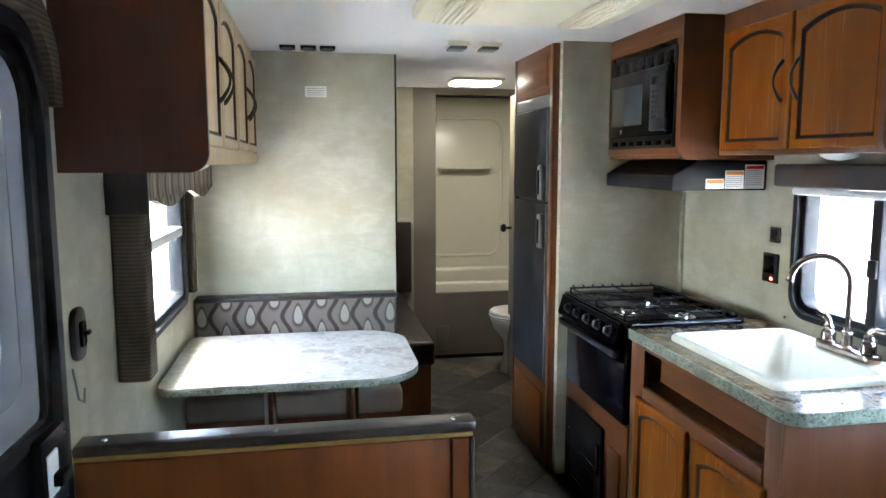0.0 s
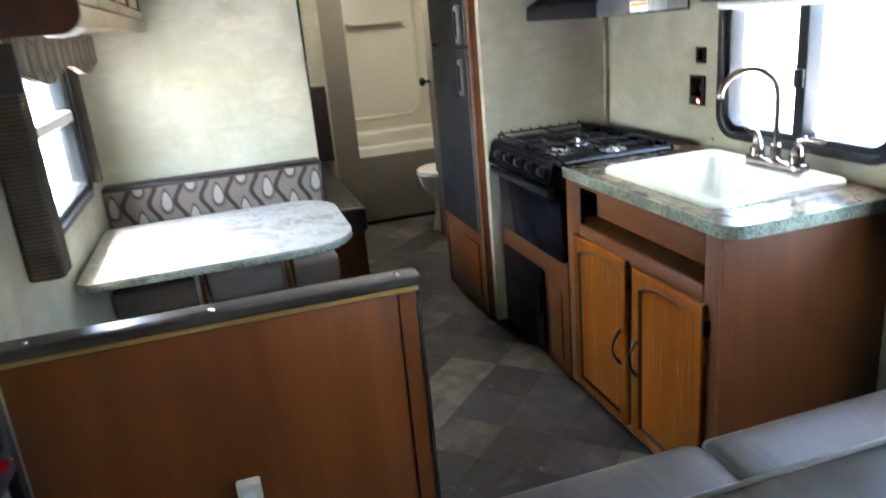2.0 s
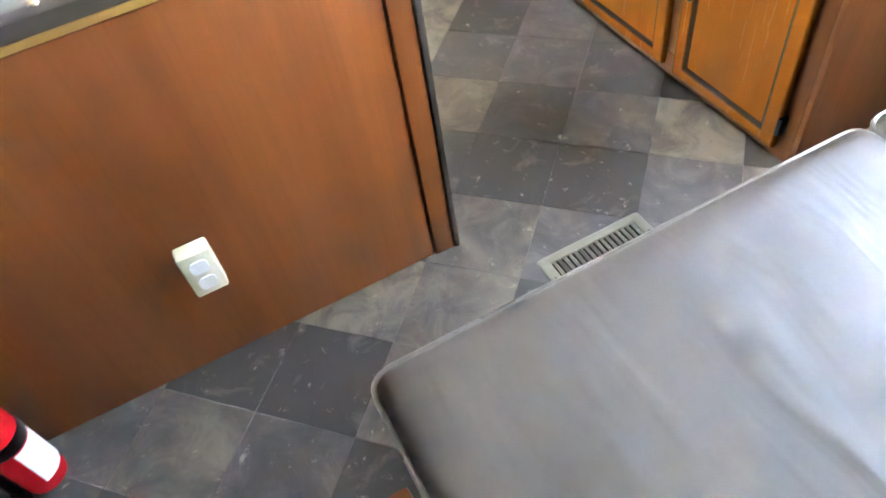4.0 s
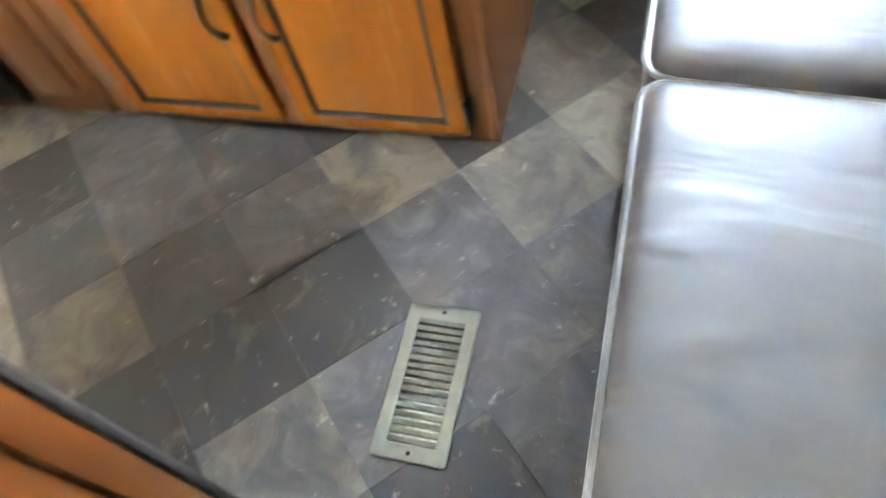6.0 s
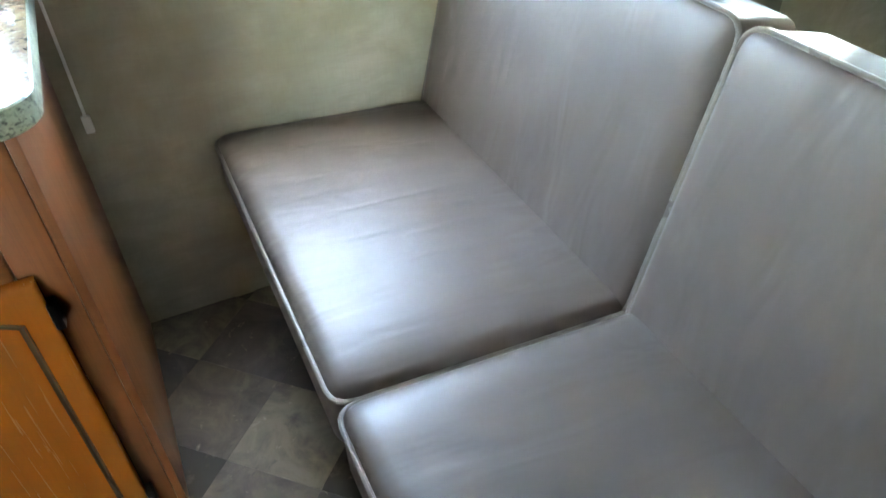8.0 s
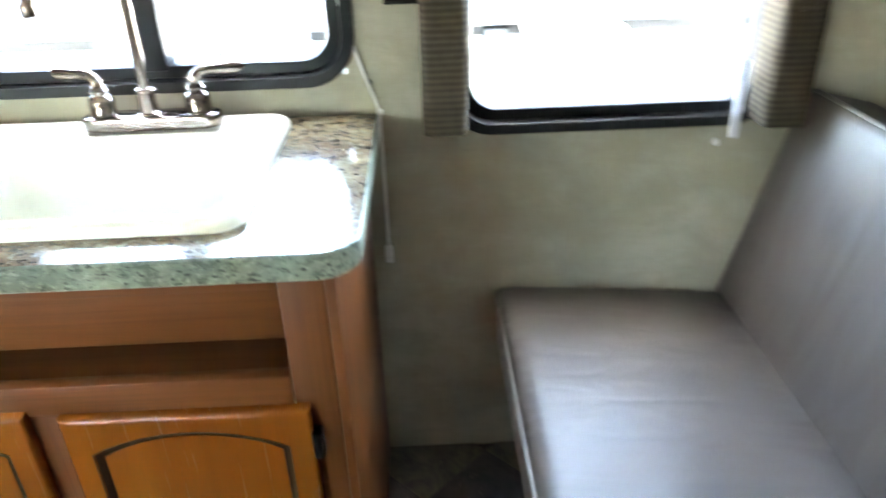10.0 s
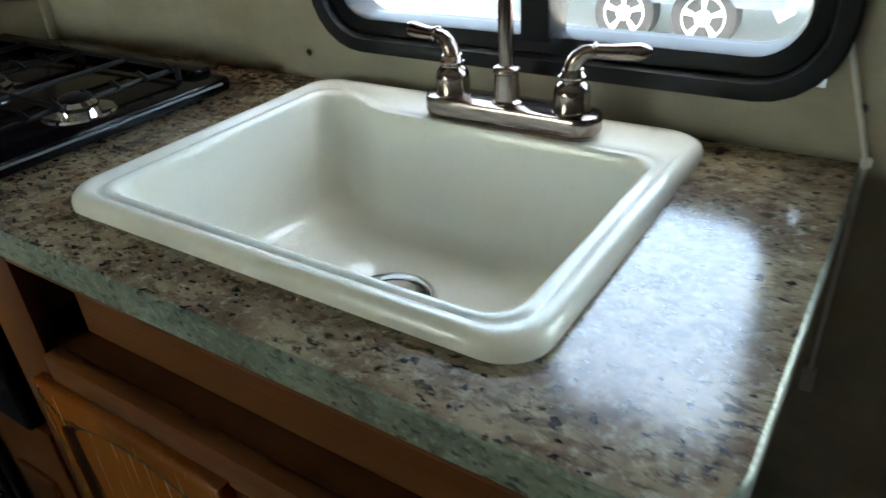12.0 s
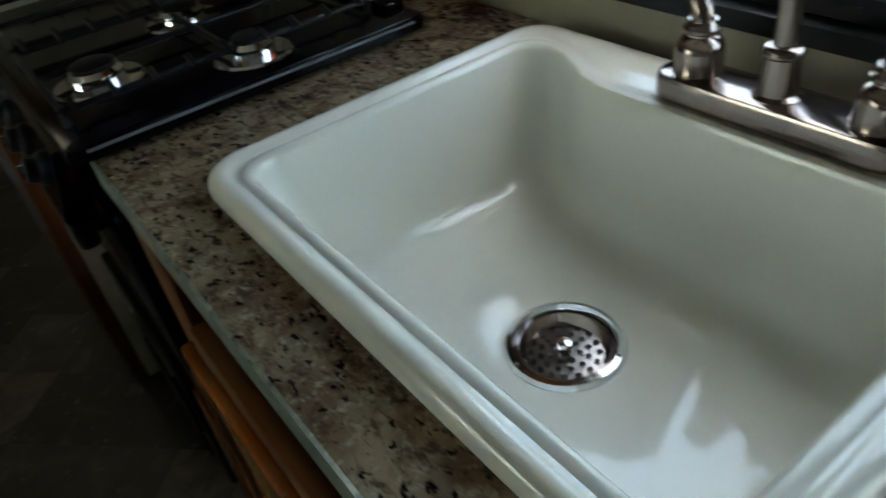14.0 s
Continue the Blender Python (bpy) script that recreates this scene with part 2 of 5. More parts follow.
M_WOVEN = woven("brown_weave", (0.030, 0.024, 0.017), (0.095, 0.078, 0.055))
M_OGEE = ogee("ogee_fabric", (0.15, 0.122, 0.098), (0.042, 0.029, 0.024), (0.27, 0.245, 0.195))
M_OGEE_Y = ogee("ogee_fabric_valance", (0.17, 0.145, 0.105), (0.06, 0.045, 0.034), (0.24, 0.215, 0.16), "y")
M_TAUPE = plain("taupe_vinyl", (0.17, 0.15, 0.115), 0.7, speck=0.15)
M_CUSHION = plain("taupe_cushion", (0.25, 0.215, 0.17), 0.8, speck=0.12, bump=0.2)
M_SHOWER = plain("cream_surround", (0.72, 0.69, 0.58), 0.22, speck=0.02, scale=2, bump=0.0)
M_WHITE = plain("white_plastic", (0.75, 0.75, 0.72), 0.35, speck=0.02, bump=0.0)
M_ALMOND = plain("almond_plastic", (0.66, 0.62, 0.47), 0.4, speck=0.03)
M_VENT = plain("olive_metal", (0.17, 0.165, 0.125), 0.4, 0.2)
M_DUCT = plain("duct_metal", (0.34, 0.35, 0.36), 0.16, 0.95)
M_SLAT = plain("dark_louvre", (0.115, 0.115, 0.09), 0.35, 0.3)
M_RED = plain("red_paint", (0.62, 0.012, 0.020), 0.22)
M_YELLOW = plain("yellow_plastic", (0.7, 0.55, 0.03), 0.4)
M_SHADE = plain("white_shade", (0.72, 0.72, 0.71), 0.7, speck=0.03)
M_GLASS = glassy("window_glass")
M_LAMP = emitter("lamp_diffuser", (1.0, 0.94, 0.83), 0.75)
M_LED = emitter("red_led", (1.0, 0.05, 0.03), 2.0)
M_SLATE = slate("slate_print")
M_SUB = plain("subfloor", (0.06, 0.055, 0.05), 0.8)
M_GROUND = plain("concrete_lot", (0.55, 0.545, 0.52), 0.85, speck=0.18, scale=0.6, bump=0.3)
M_TRAILER = plain("trailer_skin", (0.12, 0.14, 0.165), 0.45, speck=0.05, scale=1)
M_TRAILERLOW = plain("trailer_skirt", (0.05, 0.066, 0.095), 0.4, speck=0.08, scale=1)
M_RUBBER = plain("tyre_rubber", (0.014, 0.015, 0.017), 0.8)
M_ALU = plain("cast_aluminium", (0.62, 0.63, 0.65), 0.35, 0.4)
M_ORANGE = plain("amber_lens", (0.75, 0.2, 0.02), 0.25)
M_FILM = plain("milky_film", (0.68, 0.71, 0.74), 0.35, speck=0.06, scale=2)
film = M_FILM.node_tree
thin = film.nodes.new("ShaderNodeBsdfTranslucent")
thin.inputs[0].default_value = (0.85, 0.88, 0.92, 1)
both = film.nodes.new("ShaderNodeMixShader")
both.inputs[0].default_value = 0.14
film.links.new(film.nodes["Principled BSDF"].outputs[0], both.inputs[1])
film.links.new(thin.outputs[0], both.inputs[2])
film.links.new(both.outputs[0], film.nodes["Material Output"].inputs[0])
M_LINER = plain("grey_liner", (0.20, 0.22, 0.25), 0.4, speck=0.12, scale=4)
M_LEDGE = plain("beige_cap", (0.30, 0.27, 0.20), 0.3, speck=0.35, scale=26)
M_INK = plain("grey_ink", (0.25, 0.25, 0.25), 0.6)
M_WARN = plain("orange_ink", (0.75, 0.28, 0.03), 0.6)
M_LCD = plain("display_glass", (0.05, 0.055, 0.055), 0.12)


# ---- building helpers ----
def finish(name, bm, mat, smooth=True):
    bmesh.ops.recalc_face_normals(bm, faces=bm.faces)
    me = bpy.data.meshes.new(name)
    bm.to_mesh(me)
    bm.free()
    me.materials.append(mat)
    if smooth:
        me.shade_smooth()
        me.set_sharp_from_angle(angle=radians(38))
    return new(name, me)


def thing(name, at, label, category, group="", kind=""):
    """An empty at the base of a thing."""
    ob = new(name)
    ob.empty_display_size = 0.05
    ob.matrix_world = Matrix.Translation(at)
    ob["at"] = at
    return tagged(ob, label, category, group, kind)


def part(name, bm, mat, parent=None, label="", smooth=True):
    """Links a bmesh as one mesh object under a thing or a part."""
    ob = finish(name, bm, mat, smooth)
    if parent is not None:
        ob.parent = parent
        if parent.type == "EMPTY":
            ob.matrix_parent_inverse = Matrix.Translation(-Vector(parent["at"]))
    if label:
        ob["label"] = label
    return ob


def box(x0, x1, y0, y1, z0, z1, bevel=0.003, segments=2, bm=None):
    """Adds a bevelled box to bm, or to a new one."""
    bm = bm or bmesh.new()
    m = Matrix.Translation(((x0 + x1) / 2, (y0 + y1) / 2, (z0 + z1) / 2)) @ Matrix.Diagonal((abs(x1 - x0), abs(y1 - y0), abs(z1 - z0), 1))
    made = bmesh.ops.create_cube(bm, size=1, matrix=m)["verts"]
    bevel = min(bevel, 0.49 * min(abs(x1 - x0), abs(y1 - y0), abs(z1 - z0)))
    if bevel > 0:
        edges = list({e for v in made for e in v.link_edges})
        bmesh.ops.bevel(bm, geom=edges, offset=bevel, segments=segments, profile=0.5, affect="EDGES")
    return bm


def rod(a, b, r, n=16, bm=None, r2=None):
    """A round bar from a to b."""
    bm = bm or bmesh.new()
    a, b = Vector(a), Vector(b)
    turn = (b - a).to_track_quat("Z", "Y").to_matrix().to_4x4()
    bmesh.ops.create_cone(bm, cap_ends=True, segments=n, radius1=r, radius2=r if r2 is None else r2, depth=(b - a).length, matrix=Matrix.Translation((a + b) / 2) @ turn)
    return bm


def tube(points, r, n=12, bm=None, radii=None):
    """A bent bar through points."""
    bm = bm or bmesh.new()
    pts = [Vector(p) for p in points]
    rings, up = [], None
    for k, p in enumerate(pts):
        d = (pts[min(k + 1, len(pts) - 1)] - pts[max(k - 1, 0)]).normalized()
        if up is None:
            up = d.orthogonal().normalized()
        up = (up - d * up.dot(d)).normalized()
        side = d.cross(up)
        rr = radii[k] if radii else r
        rings.append([bm.verts.new(p + rr * (math.cos(a) * up + math.sin(a) * side)) for a in (2 * math.pi * j / n for j in range(n))])
    skin(bm, rings, True, True)
    return bm


def skin(bm, rings, first=False, last=False):
    """Joins rings of as many corners each, and closes the ends if asked."""
    n = len(rings[0])
    for a, b in zip(rings, rings[1:]):
        for j in range(n):
            bm.faces.new((a[j], a[(j + 1) % n], b[(j + 1) % n], b[j]))
    if first:
        bm.faces.new(rings[0][::-1])
    if last:
        bm.faces.new(rings[-1])
    return bm


def rounded(u0, u1, v0, v1, r, per=6, along=6):
    """Corners of a rounded rectangle, as (u, v). r: one radius, or four (from u1 v0 round by u1 v1)."""
    r = r if isinstance(r, (tuple, list)) else (r,) * 4
    out = []
    spots = ((u1, v0, -90, -1, 1), (u1, v1, 0, -1, -1), (u0, v1, 90, 1, -1), (u0, v0, 180, 1, 1))
    for (u, v, a, su, sv), rad in zip(spots, r):
        cu, cv = u + su * rad, v + sv * rad
        arc = [(cu + rad * math.cos(radians(a + 90 * k / per)), cv + rad * math.sin(radians(a + 90 * k / per))) for k in range(per + 1)]
        if out:
            (pu, pv), (qu, qv) = out[-1], arc[0]
            out += [(pu + (qu - pu) * k / along, pv + (qv - pv) * k / along) for k in range(1, along)]
        out += arc
    (pu, pv), (qu, qv) = out[-1], out[0]
    out += [(pu + (qu - pu) * k / along, pv + (qv - pv) * k / along) for k in range(1, along)]
    return out


def ring(bm, loop, axis, level):
    """Corners of a loop set at a level of an axis."""
    place = {"x": lambda u, v: (level, u, v), "y": lambda u, v: (u, level, v), "z": lambda u, v: (u, v, level)}[axis]
    return [bm.verts.new(place(u, v)) for u, v in loop]


def slab(loop, axis, low, high, soft=0.0, bm=None):
    """A plate of a loop's outline between two levels, its edges a little rounded."""
    bm = bm or bmesh.new()
    cu, cv = sum(p[0] for p in loop) / len(loop), sum(p[1] for p in loop) / len(loop)

    def shrink(d):
        w = max(abs(p[0] - cu) for p in loop)
        h = max(abs(p[1] - cv) for p in loop)
        return [(cu + (u - cu) * (w - d) / w, cv + (v - cv) * (h - d) / h) for u, v in loop]

    if soft:
        levels = [(soft, low), (soft * 0.3, low + soft * 0.3), (0, low + soft), (0, high - soft), (soft * 0.3, high - soft * 0.3), (soft, high)]
    else:
        levels = [(0, low), (0, high)]
    return skin(bm, [ring(bm, shrink(d), axis, z) for d, z in levels], True, True)


def frame_ring(outer, inner, axis, low, high, soft=0.004, bm=None):
    """A flat frame between two outlines of as many corners."""
    bm = bm or bmesh.new()
    mix = [((a * 0.9 + c * 0.1), (b * 0.9 + d * 0.1)) for (a, b), (c, d) in zip(outer, inner)]
    mix2 = [((a * 0.1 + c * 0.9), (b * 0.1 + d * 0.9)) for (a, b), (c, d) in zip(outer, inner)]
    rings = [ring(bm, outer, axis, low), ring(bm, outer, axis, high + (soft if high < low else -soft)), ring(bm, mix, axis, high), ring(bm, mix2, axis, high), ring(bm, inner, axis, high + (soft if high < low else -soft)), ring(bm, inner, axis, low)]
    rings.append(rings[0])
    return skin(bm, rings)


def lathe(profile, centre, axis=(0, 0, 1), n=32, bm=None, first=True, last=True):
    """A turned body: profile of (radius, height) along an axis from centre."""
    bm = bm or bmesh.new()
    turn = Vector(axis).normalized().to_track_quat("Z", "Y").to_matrix()
    rings = []
    for r, h in profile:
        rings.append([bm.verts.new(Vector(centre) + turn @ Vector((max(r, 1e-4) * math.cos(a), max(r, 1e-4) * math.sin(a), h))) for a in (2 * math.pi * k / n for k in range(n))])
    return skin(bm, rings, first, last)


def wall(name, axis, a, b, u0, u1, z0, z1, openings, mat):
    """A wall with real thickness between the levels a and b of an axis, with openings (u0, u1, z0, z1)."""
    bm = bmesh.new()
    us = sorted({u0, u1, *(k for o in openings for k in o[:2])})
    zs = sorted({z0, z1, *(k for o in openings for k in o[2:])})
    for p, q in zip(us, us[1:]):
        for r, s in zip(zs, zs[1:]):
            mu, mz = (p + q) / 2, (r + s) / 2
            if not any(o[0] < mu < o[1] and o[2] < mz < o[3] for o in openings):
                box(*((a, b, p, q) if axis == "x" else (p, q, a, b)), r, s, 0, bm=bm)
    bmesh.ops.remove_doubles(bm, verts=bm.verts, dist=1e-5)
    seen = {}
    for f in bm.faces:
        seen.setdefault(tuple(round(k, 4) for k in f.calc_center_median()), []).append(f)
    bmesh.ops.delete(bm, geom=[f for fs in seen.values() if len(fs) > 1 for f in fs], context="FACES_ONLY")
    return tagged(finish(name, bm, mat, False), kind="structure")


# ---- the shell: right wall at x 1.2, left wall at x -1.22, ceiling at 2.12 ----
XR, XL, ZC, Y0, Y1 = 1.2, -1.22, 2.12, -3.4, 4.5
KW = (0.022, 0.772, 0.993, 1.50)
SW = (-0.827, -0.195, 0.88, 1.54)
BW = (-2.6, -1.9, 0.95, 1.5)
wr = tagged(wall("wall_right", "x", XR, XR + 0.06, Y0 - 0.06, Y1 + 0.06, -0.03, ZC + 0.05, [KW, SW, BW], M_WALL), "beige linen-look wallpaper wall with window openings", "wall")
DW = (0.88, 1.835, 0.918, 1.50)
BK = (3.0, 3.4, 1.25, 1.55)
DR = (-0.60, 0.12, -0.03, 1.84)
wl = tagged(wall("wall_left", "x", XL - 0.06, XL, Y0 - 0.06, Y1 + 0.06, -0.03, ZC + 0.05, [DW, DR, BK], M_WALL), "beige linen-look wallpaper wall with door and window", "wall")
tagged(wall("wall_front", "y", Y0 - 0.06, Y0, XL, XR, -0.03, ZC + 0.05, [], M_WALL), "plain beige wallpapered end wall", "wall")
tagged(wall("wall_back", "y", Y1, Y1 + 0.06, XL, XR, -0.03, ZC + 0.05, [], M_WALL), "plain beige wallpapered end wall", "wall")
tagged(part("ceiling", box(XL - 0.06, XR + 0.06, Y0 - 0.06, Y1 + 0.06, ZC, ZC + 0.06, 0), M_CEIL), "smooth white trailer ceiling", "ceiling", kind="structure")
floor = tagged(part("floor", box(XL - 0.06, XR + 0.06, Y0 - 0.06, Y1 + 0.06, -0.06, -0.004, 0), M_SUB), "slate-print vinyl floor laid on the diagonal", "floor", kind="structure")
tagged(wall("wall_dinette", "y", 2.20, 2.25, XL, -0.175, 0, ZC, [], M_WALL), "beige wallpaper partition behind the dinette", "wall")
tagged(part("trim", box(-0.175, -0.165, 2.196, 2.254, 0, ZC, 0.002), M_BLACK), "dark edge trim on partition", "trim", kind="structure")
tagged(wall("wall_stove", "y", 1.637, 1.677, 0.555, XR, 0, ZC, [], M_WALL), "beige wallpaper partition beside the stove", "wall")
tagged(part("trim", box(1.178, 1.197, 1.619, 1.635, 0.91, 1.57, 0.003), M_WALL), "beige corner batten between two walls", "trim", kind="structure")
tagged(wall("wall_bath", "y", 3.84, 3.88, 0.15, XR, 0, ZC, [(0.325, 1.15, 0.526, 2.07)], M_TAUPE), "taupe wall with tub opening", "wall")
tagged(wall("wall_bunk", "y", 3.84, 3.88, XL, 0.15, 0, ZC, [], M_WALL), "beige wall at the end of the bunk", "wall")
tagged(part("baseboard", box(0.06, XR, 3.825, 3.84, 0.0, 0.03, 0.003), M_BLACK), "black baseboard along bath wall", "baseboard", kind="structure")


# ---- openings ----
def window(name, label, x_in, way, y0, y1, z0, z1, lip, r, bars=(), level=None):
    """A trailer window: a black rounded frame lining the opening, panes and bars. way: +1 for the right wall, -1 for the left."""
    t = thing(name, (x_in, (y0 + y1) / 2, z0), label, "window", kind="structure")
    outer = rounded(y0 - lip, y1 + lip, z0 - lip, z1 + lip, r + lip)
    edge = rounded(y0 + 0.004, y1 - 0.004, z0 + 0.004, z1 - 0.004, r)
    inner = rounded(y0 + 0.032, y1 - 0.032, z0 + 0.032, z1 - 0.032, max(r - 0.02, 0.01))
    part("window_frame", frame_ring(outer, edge, "x", x_in + way * 0.001, x_in - way * 0.022, 0.008), M_FRAME, t)
    part("sash", frame_ring(edge, inner, "x", x_in + way * 0.055, x_in - way * 0.006, 0.006), M_FRAME, t)
    cuts = [y0 + 0.034, *sorted(bars), y1 - 0.034] if level is None else [y0 + 0.034, y1 - 0.034]
    for a, b in zip(cuts, cuts[1:]):
        zz = [z0 + 0.034, z1 - 0.034] if level is None else [z0 + 0.034, level, z1 - 0.034]
        for c, d in zip(zz, zz[1:]):
            p = part("pane", slab(rounded(a, b, c, d, 0.02 if level is None else 0.01), "x", x_in + way * 0.030, x_in + way * 0.034), M_GLASS, t)
            p.visible_shadow = False
    for b in bars:
        part("mullion", box(x_in + way * 0.05, x_in - way * 0.012, b - 0.023, b + 0.023, z0 + 0.02, z1 - 0.02, 0.006), M_FRAME, t)
    if level is not None:
        part("mullion", box(x_in + way * 0.05, x_in - way * 0.012, y0 + 0.02, y1 - 0.02, level - 0.022, level + 0.022, 0.006), M_WHITE, t)
    return t


w1 = window("window_1", "black-framed sliding window with rounded corners over sink", XR, 1, *KW, 0.022, 0.075, bars=(0.391,))
part("latch", box(1.178, 1.19, 0.371, 0.411, 1.18, 1.24, 0.004), M_BLACK, w1)
w2 = window("window_2", "black-framed window with rounded corners beside sofa", XR, 1, *SW, 0.022, 0.07)
w3 = window("window_3", "black-framed dinette window with a crossbar", XL, -1, *DW, 0.022, 0.05, level=1.243)
w4 = window("window_4", "black-framed window in the front room wall", XR, 1, *BW, 0.022, 0.07)
w5 = window("window_5", "black-framed window beside the bunk", XL, -1, *BK, 0.022, 0.05)


def entry_door():
    y0, y1 = DR[0], DR[1]
    t = thing("door_1", (XL, (y0 + y1) / 2, 0), "entry door with milky window film and black lower panel", "door", kind="structure")
    outer = rounded(y0 - 0.03, y1 + 0.045, -0.0, 1.87, (0.02, 0.17, 0.17, 0.02))
    inner = rounded(y0 + 0.02, y1 + 0.0, 0.03, 1.82, (0.02, 0.14, 0.14, 0.02))
    part("door_frame", frame_ring(outer, inner, "x", XL - 0.05, XL + 0.025, 0.006), M_FRAME, t)
    hole = rounded(y0 + 0.055, y1 - 0.045, 0.98, 1.78, (0.02, 0.11, 0.11, 0.02))
    rim = rounded(y0 + 0.02, y1, 0.94, 1.82, (0.02, 0.14, 0.14, 0.02))
    part("window_frame", frame_ring(rim, hole, "x", XL - 0.04, XL + 0.006, 0.006), M_FRAME, t)
    bm = bmesh.new()
    n = 40
    rings = []
    for side in (0, 0.003):
        rings.append([[bm.verts.new((XL - 0.028 + side + 0.008 * math.sin(k * 0.9) * (1 - 0.3 * (z - 0.98)), y0 + 0.055 + (y1 - 0.045 - y0 - 0.055) * k / n, z)) for k in range(n + 1)] for z in (0.97, 1.2, 1.5, 1.79)])
    for grid in rings:
        for a, b in zip(grid, grid[1:]):
            for k in range(n):
                bm.faces.new((a[k], a[k + 1], b[k + 1], b[k]))
    part("curtain", bm, M_FILM, t, "milky translucent film in soft folds")
    for d, x, m, label in ((0.0, 0.018, 0.075, "grey plastic liner round the pane"), (0.07, 0.024, 0.075, "")):
        ring_o = rounded(y0 + 0.050 + d, y1 - 0.040 - d, 0.975 + d, 1.785 - d, (0.03, 0.11, 0.11, 0.03))
        ring_i = rounded(y0 + 0.055 + d + m, y1 - 0.045 - d - m, 0.98 + d + m, 1.78 - d - m, 0.06)
        part("liner", frame_ring(ring_o, ring_i, "x", XL - 0.008 - x + 0.012, XL - x + 0.012, 0.004), M_LINER, t, label)
    part("door_panel", box(XL - 0.045, XL - 0.005, y0 + 0.02, y1, 0.03, 0.94, 0.006), M_BLACK, t)
    lock = part("lock_plate", box(XL - 0.003, XL + 0.03, y1 - 0.15, y1 + 0.005, 0.60, 0.96, 0.012), M_BLACK, t)
    part("latch_window", box(XL + 0.026, XL + 0.034, y1 - 0.13, y1 - 0.07, 0.82, 0.92, 0.003), M_WHITE, lock, "white paper seen behind latch")
    part("latch_lever", box(XL + 0.03, XL + 0.055, y1 - 0.11, y1 - 0.05, 0.84, 0.87, 0.006), M_BLACK, lock)
    part("latch_lever", box(XL + 0.03, XL + 0.05, y1 - 0.10, y1 - 0.06, 0.70, 0.76, 0.006), M_BLACK, lock)
    part("pull_tab", box(XL + 0.03, XL + 0.042, y1 - 0.10, y1 - 0.07, 0.655, 0.67, 0.002), M_RED, lock, "red release tab")
    for z in (0.64, 0.78, 0.94):
        part("screw", lathe([(0.005, 0), (0.004, 0.003)], (XL + 0.03, y1 - 0.02, z), (1, 0, 0), 10), M_CHROME, lock)
    part("lower_trim", frame_ring(rounded(y0 + 0.04, y1 - 0.02, 0.05, 0.58, 0.02), rounded(y0 + 0.07, y1 - 0.05, 0.08, 0.55, 0.02), "x", XL - 0.006, XL + 0.006, 0.002), M_GREY, t)
    # padded arch over the door
    bm = bmesh.new()
    pts_o = [(y1 + 0.105, 1.687)] + [(y1 - 0.11 + 0.215 * math.cos(radians(a)), 1.75 + 0.20 * math.sin(radians(a))) for a in range(0, 91, 10)] + [(y0 - 0.1, 1.95)]
    pts_i = [(y1 + 0.055, 1.687)] + [(y1 - 0.11 + 0.165 * math.cos(radians(a)), 1.73 + 0.15 * math.sin(radians(a))) for a in range(0, 91, 10)] + [(y0 - 0.1, 1.88)]
    rings = [[bm.verts.new((x, y, z)) for (y, z), x in zip((a, a, b, b), (XL + 0.001, XL + 0.035, XL + 0.035, XL + 0.001))] for a, b in zip(pts_o, pts_i)]
    skin(bm, rings, True, True)
    part("arch_valance", bm, M_WOVEN, t, "brown fabric arch over the door")


entry_door()


def lambrequin(name, label, x_wall, way, legs, z0, z1):
    """Fabric-covered side boards of a window."""
    t = thing(name, (x_wall, sum(legs[0][:2]) / 2, z0), label, "window treatment")
    for a, b, deep, low in legs:
        loop = rounded(min(x_wall, x_wall - way * deep) + (0.001 if way < 0 else 0), max(x_wall, x_wall - way * deep) - (0.001 if way > 0 else 0), a, b, 0.018)
        part("side_board", slab(loop, "z", low, z1, 0.006), M_WOVEN, t)
    return t


lm = lambrequin("lambrequin", "brown woven fabric side boards beside sofa window", XR, 1, [(-0.214, -0.125, 0.1, 0.886), (-0.88, -0.792, 0.1, 0.876)], 0.876, 1.62)
part("top_board", box(1.09, 1.199, -0.885, -0.13, 1.55, 1.70, 0.01), M_WOVEN, lm)
ld = lambrequin("lambrequin", "brown woven boards with scalloped ogee valance at dinette window", XL, -1, [(0.67, 0.79, 0.1, 0.873), (1.93, 1.99, 0.045, 0.93)], 0.873, 1.465)
bm = bmesh.new()
rings = []
for k in range(49):
    y = 0.645 + (2.03 - 0.645) * k / 48
    z = 1.425 + 0.020 * math.cos((y - 0.645) * 2 * math.pi / 0.72)
    rings.append([bm.verts.new(p) for p in ((XL + 0.10, y, z), (XL + 0.125, y, z), (XL + 0.125, y, 1.556), (XL + 0.10, y, 1.556))])
skin(bm, rings, True, True)
part("valance", bm, M_OGEE_Y, ld, "ogee-patterned scalloped valance")
part("valance_side", box(XL + 0.001, XL + 0.125, 0.64, 0.668, 1.40, 1.531, 0.004), M_DARKVINYL, ld)


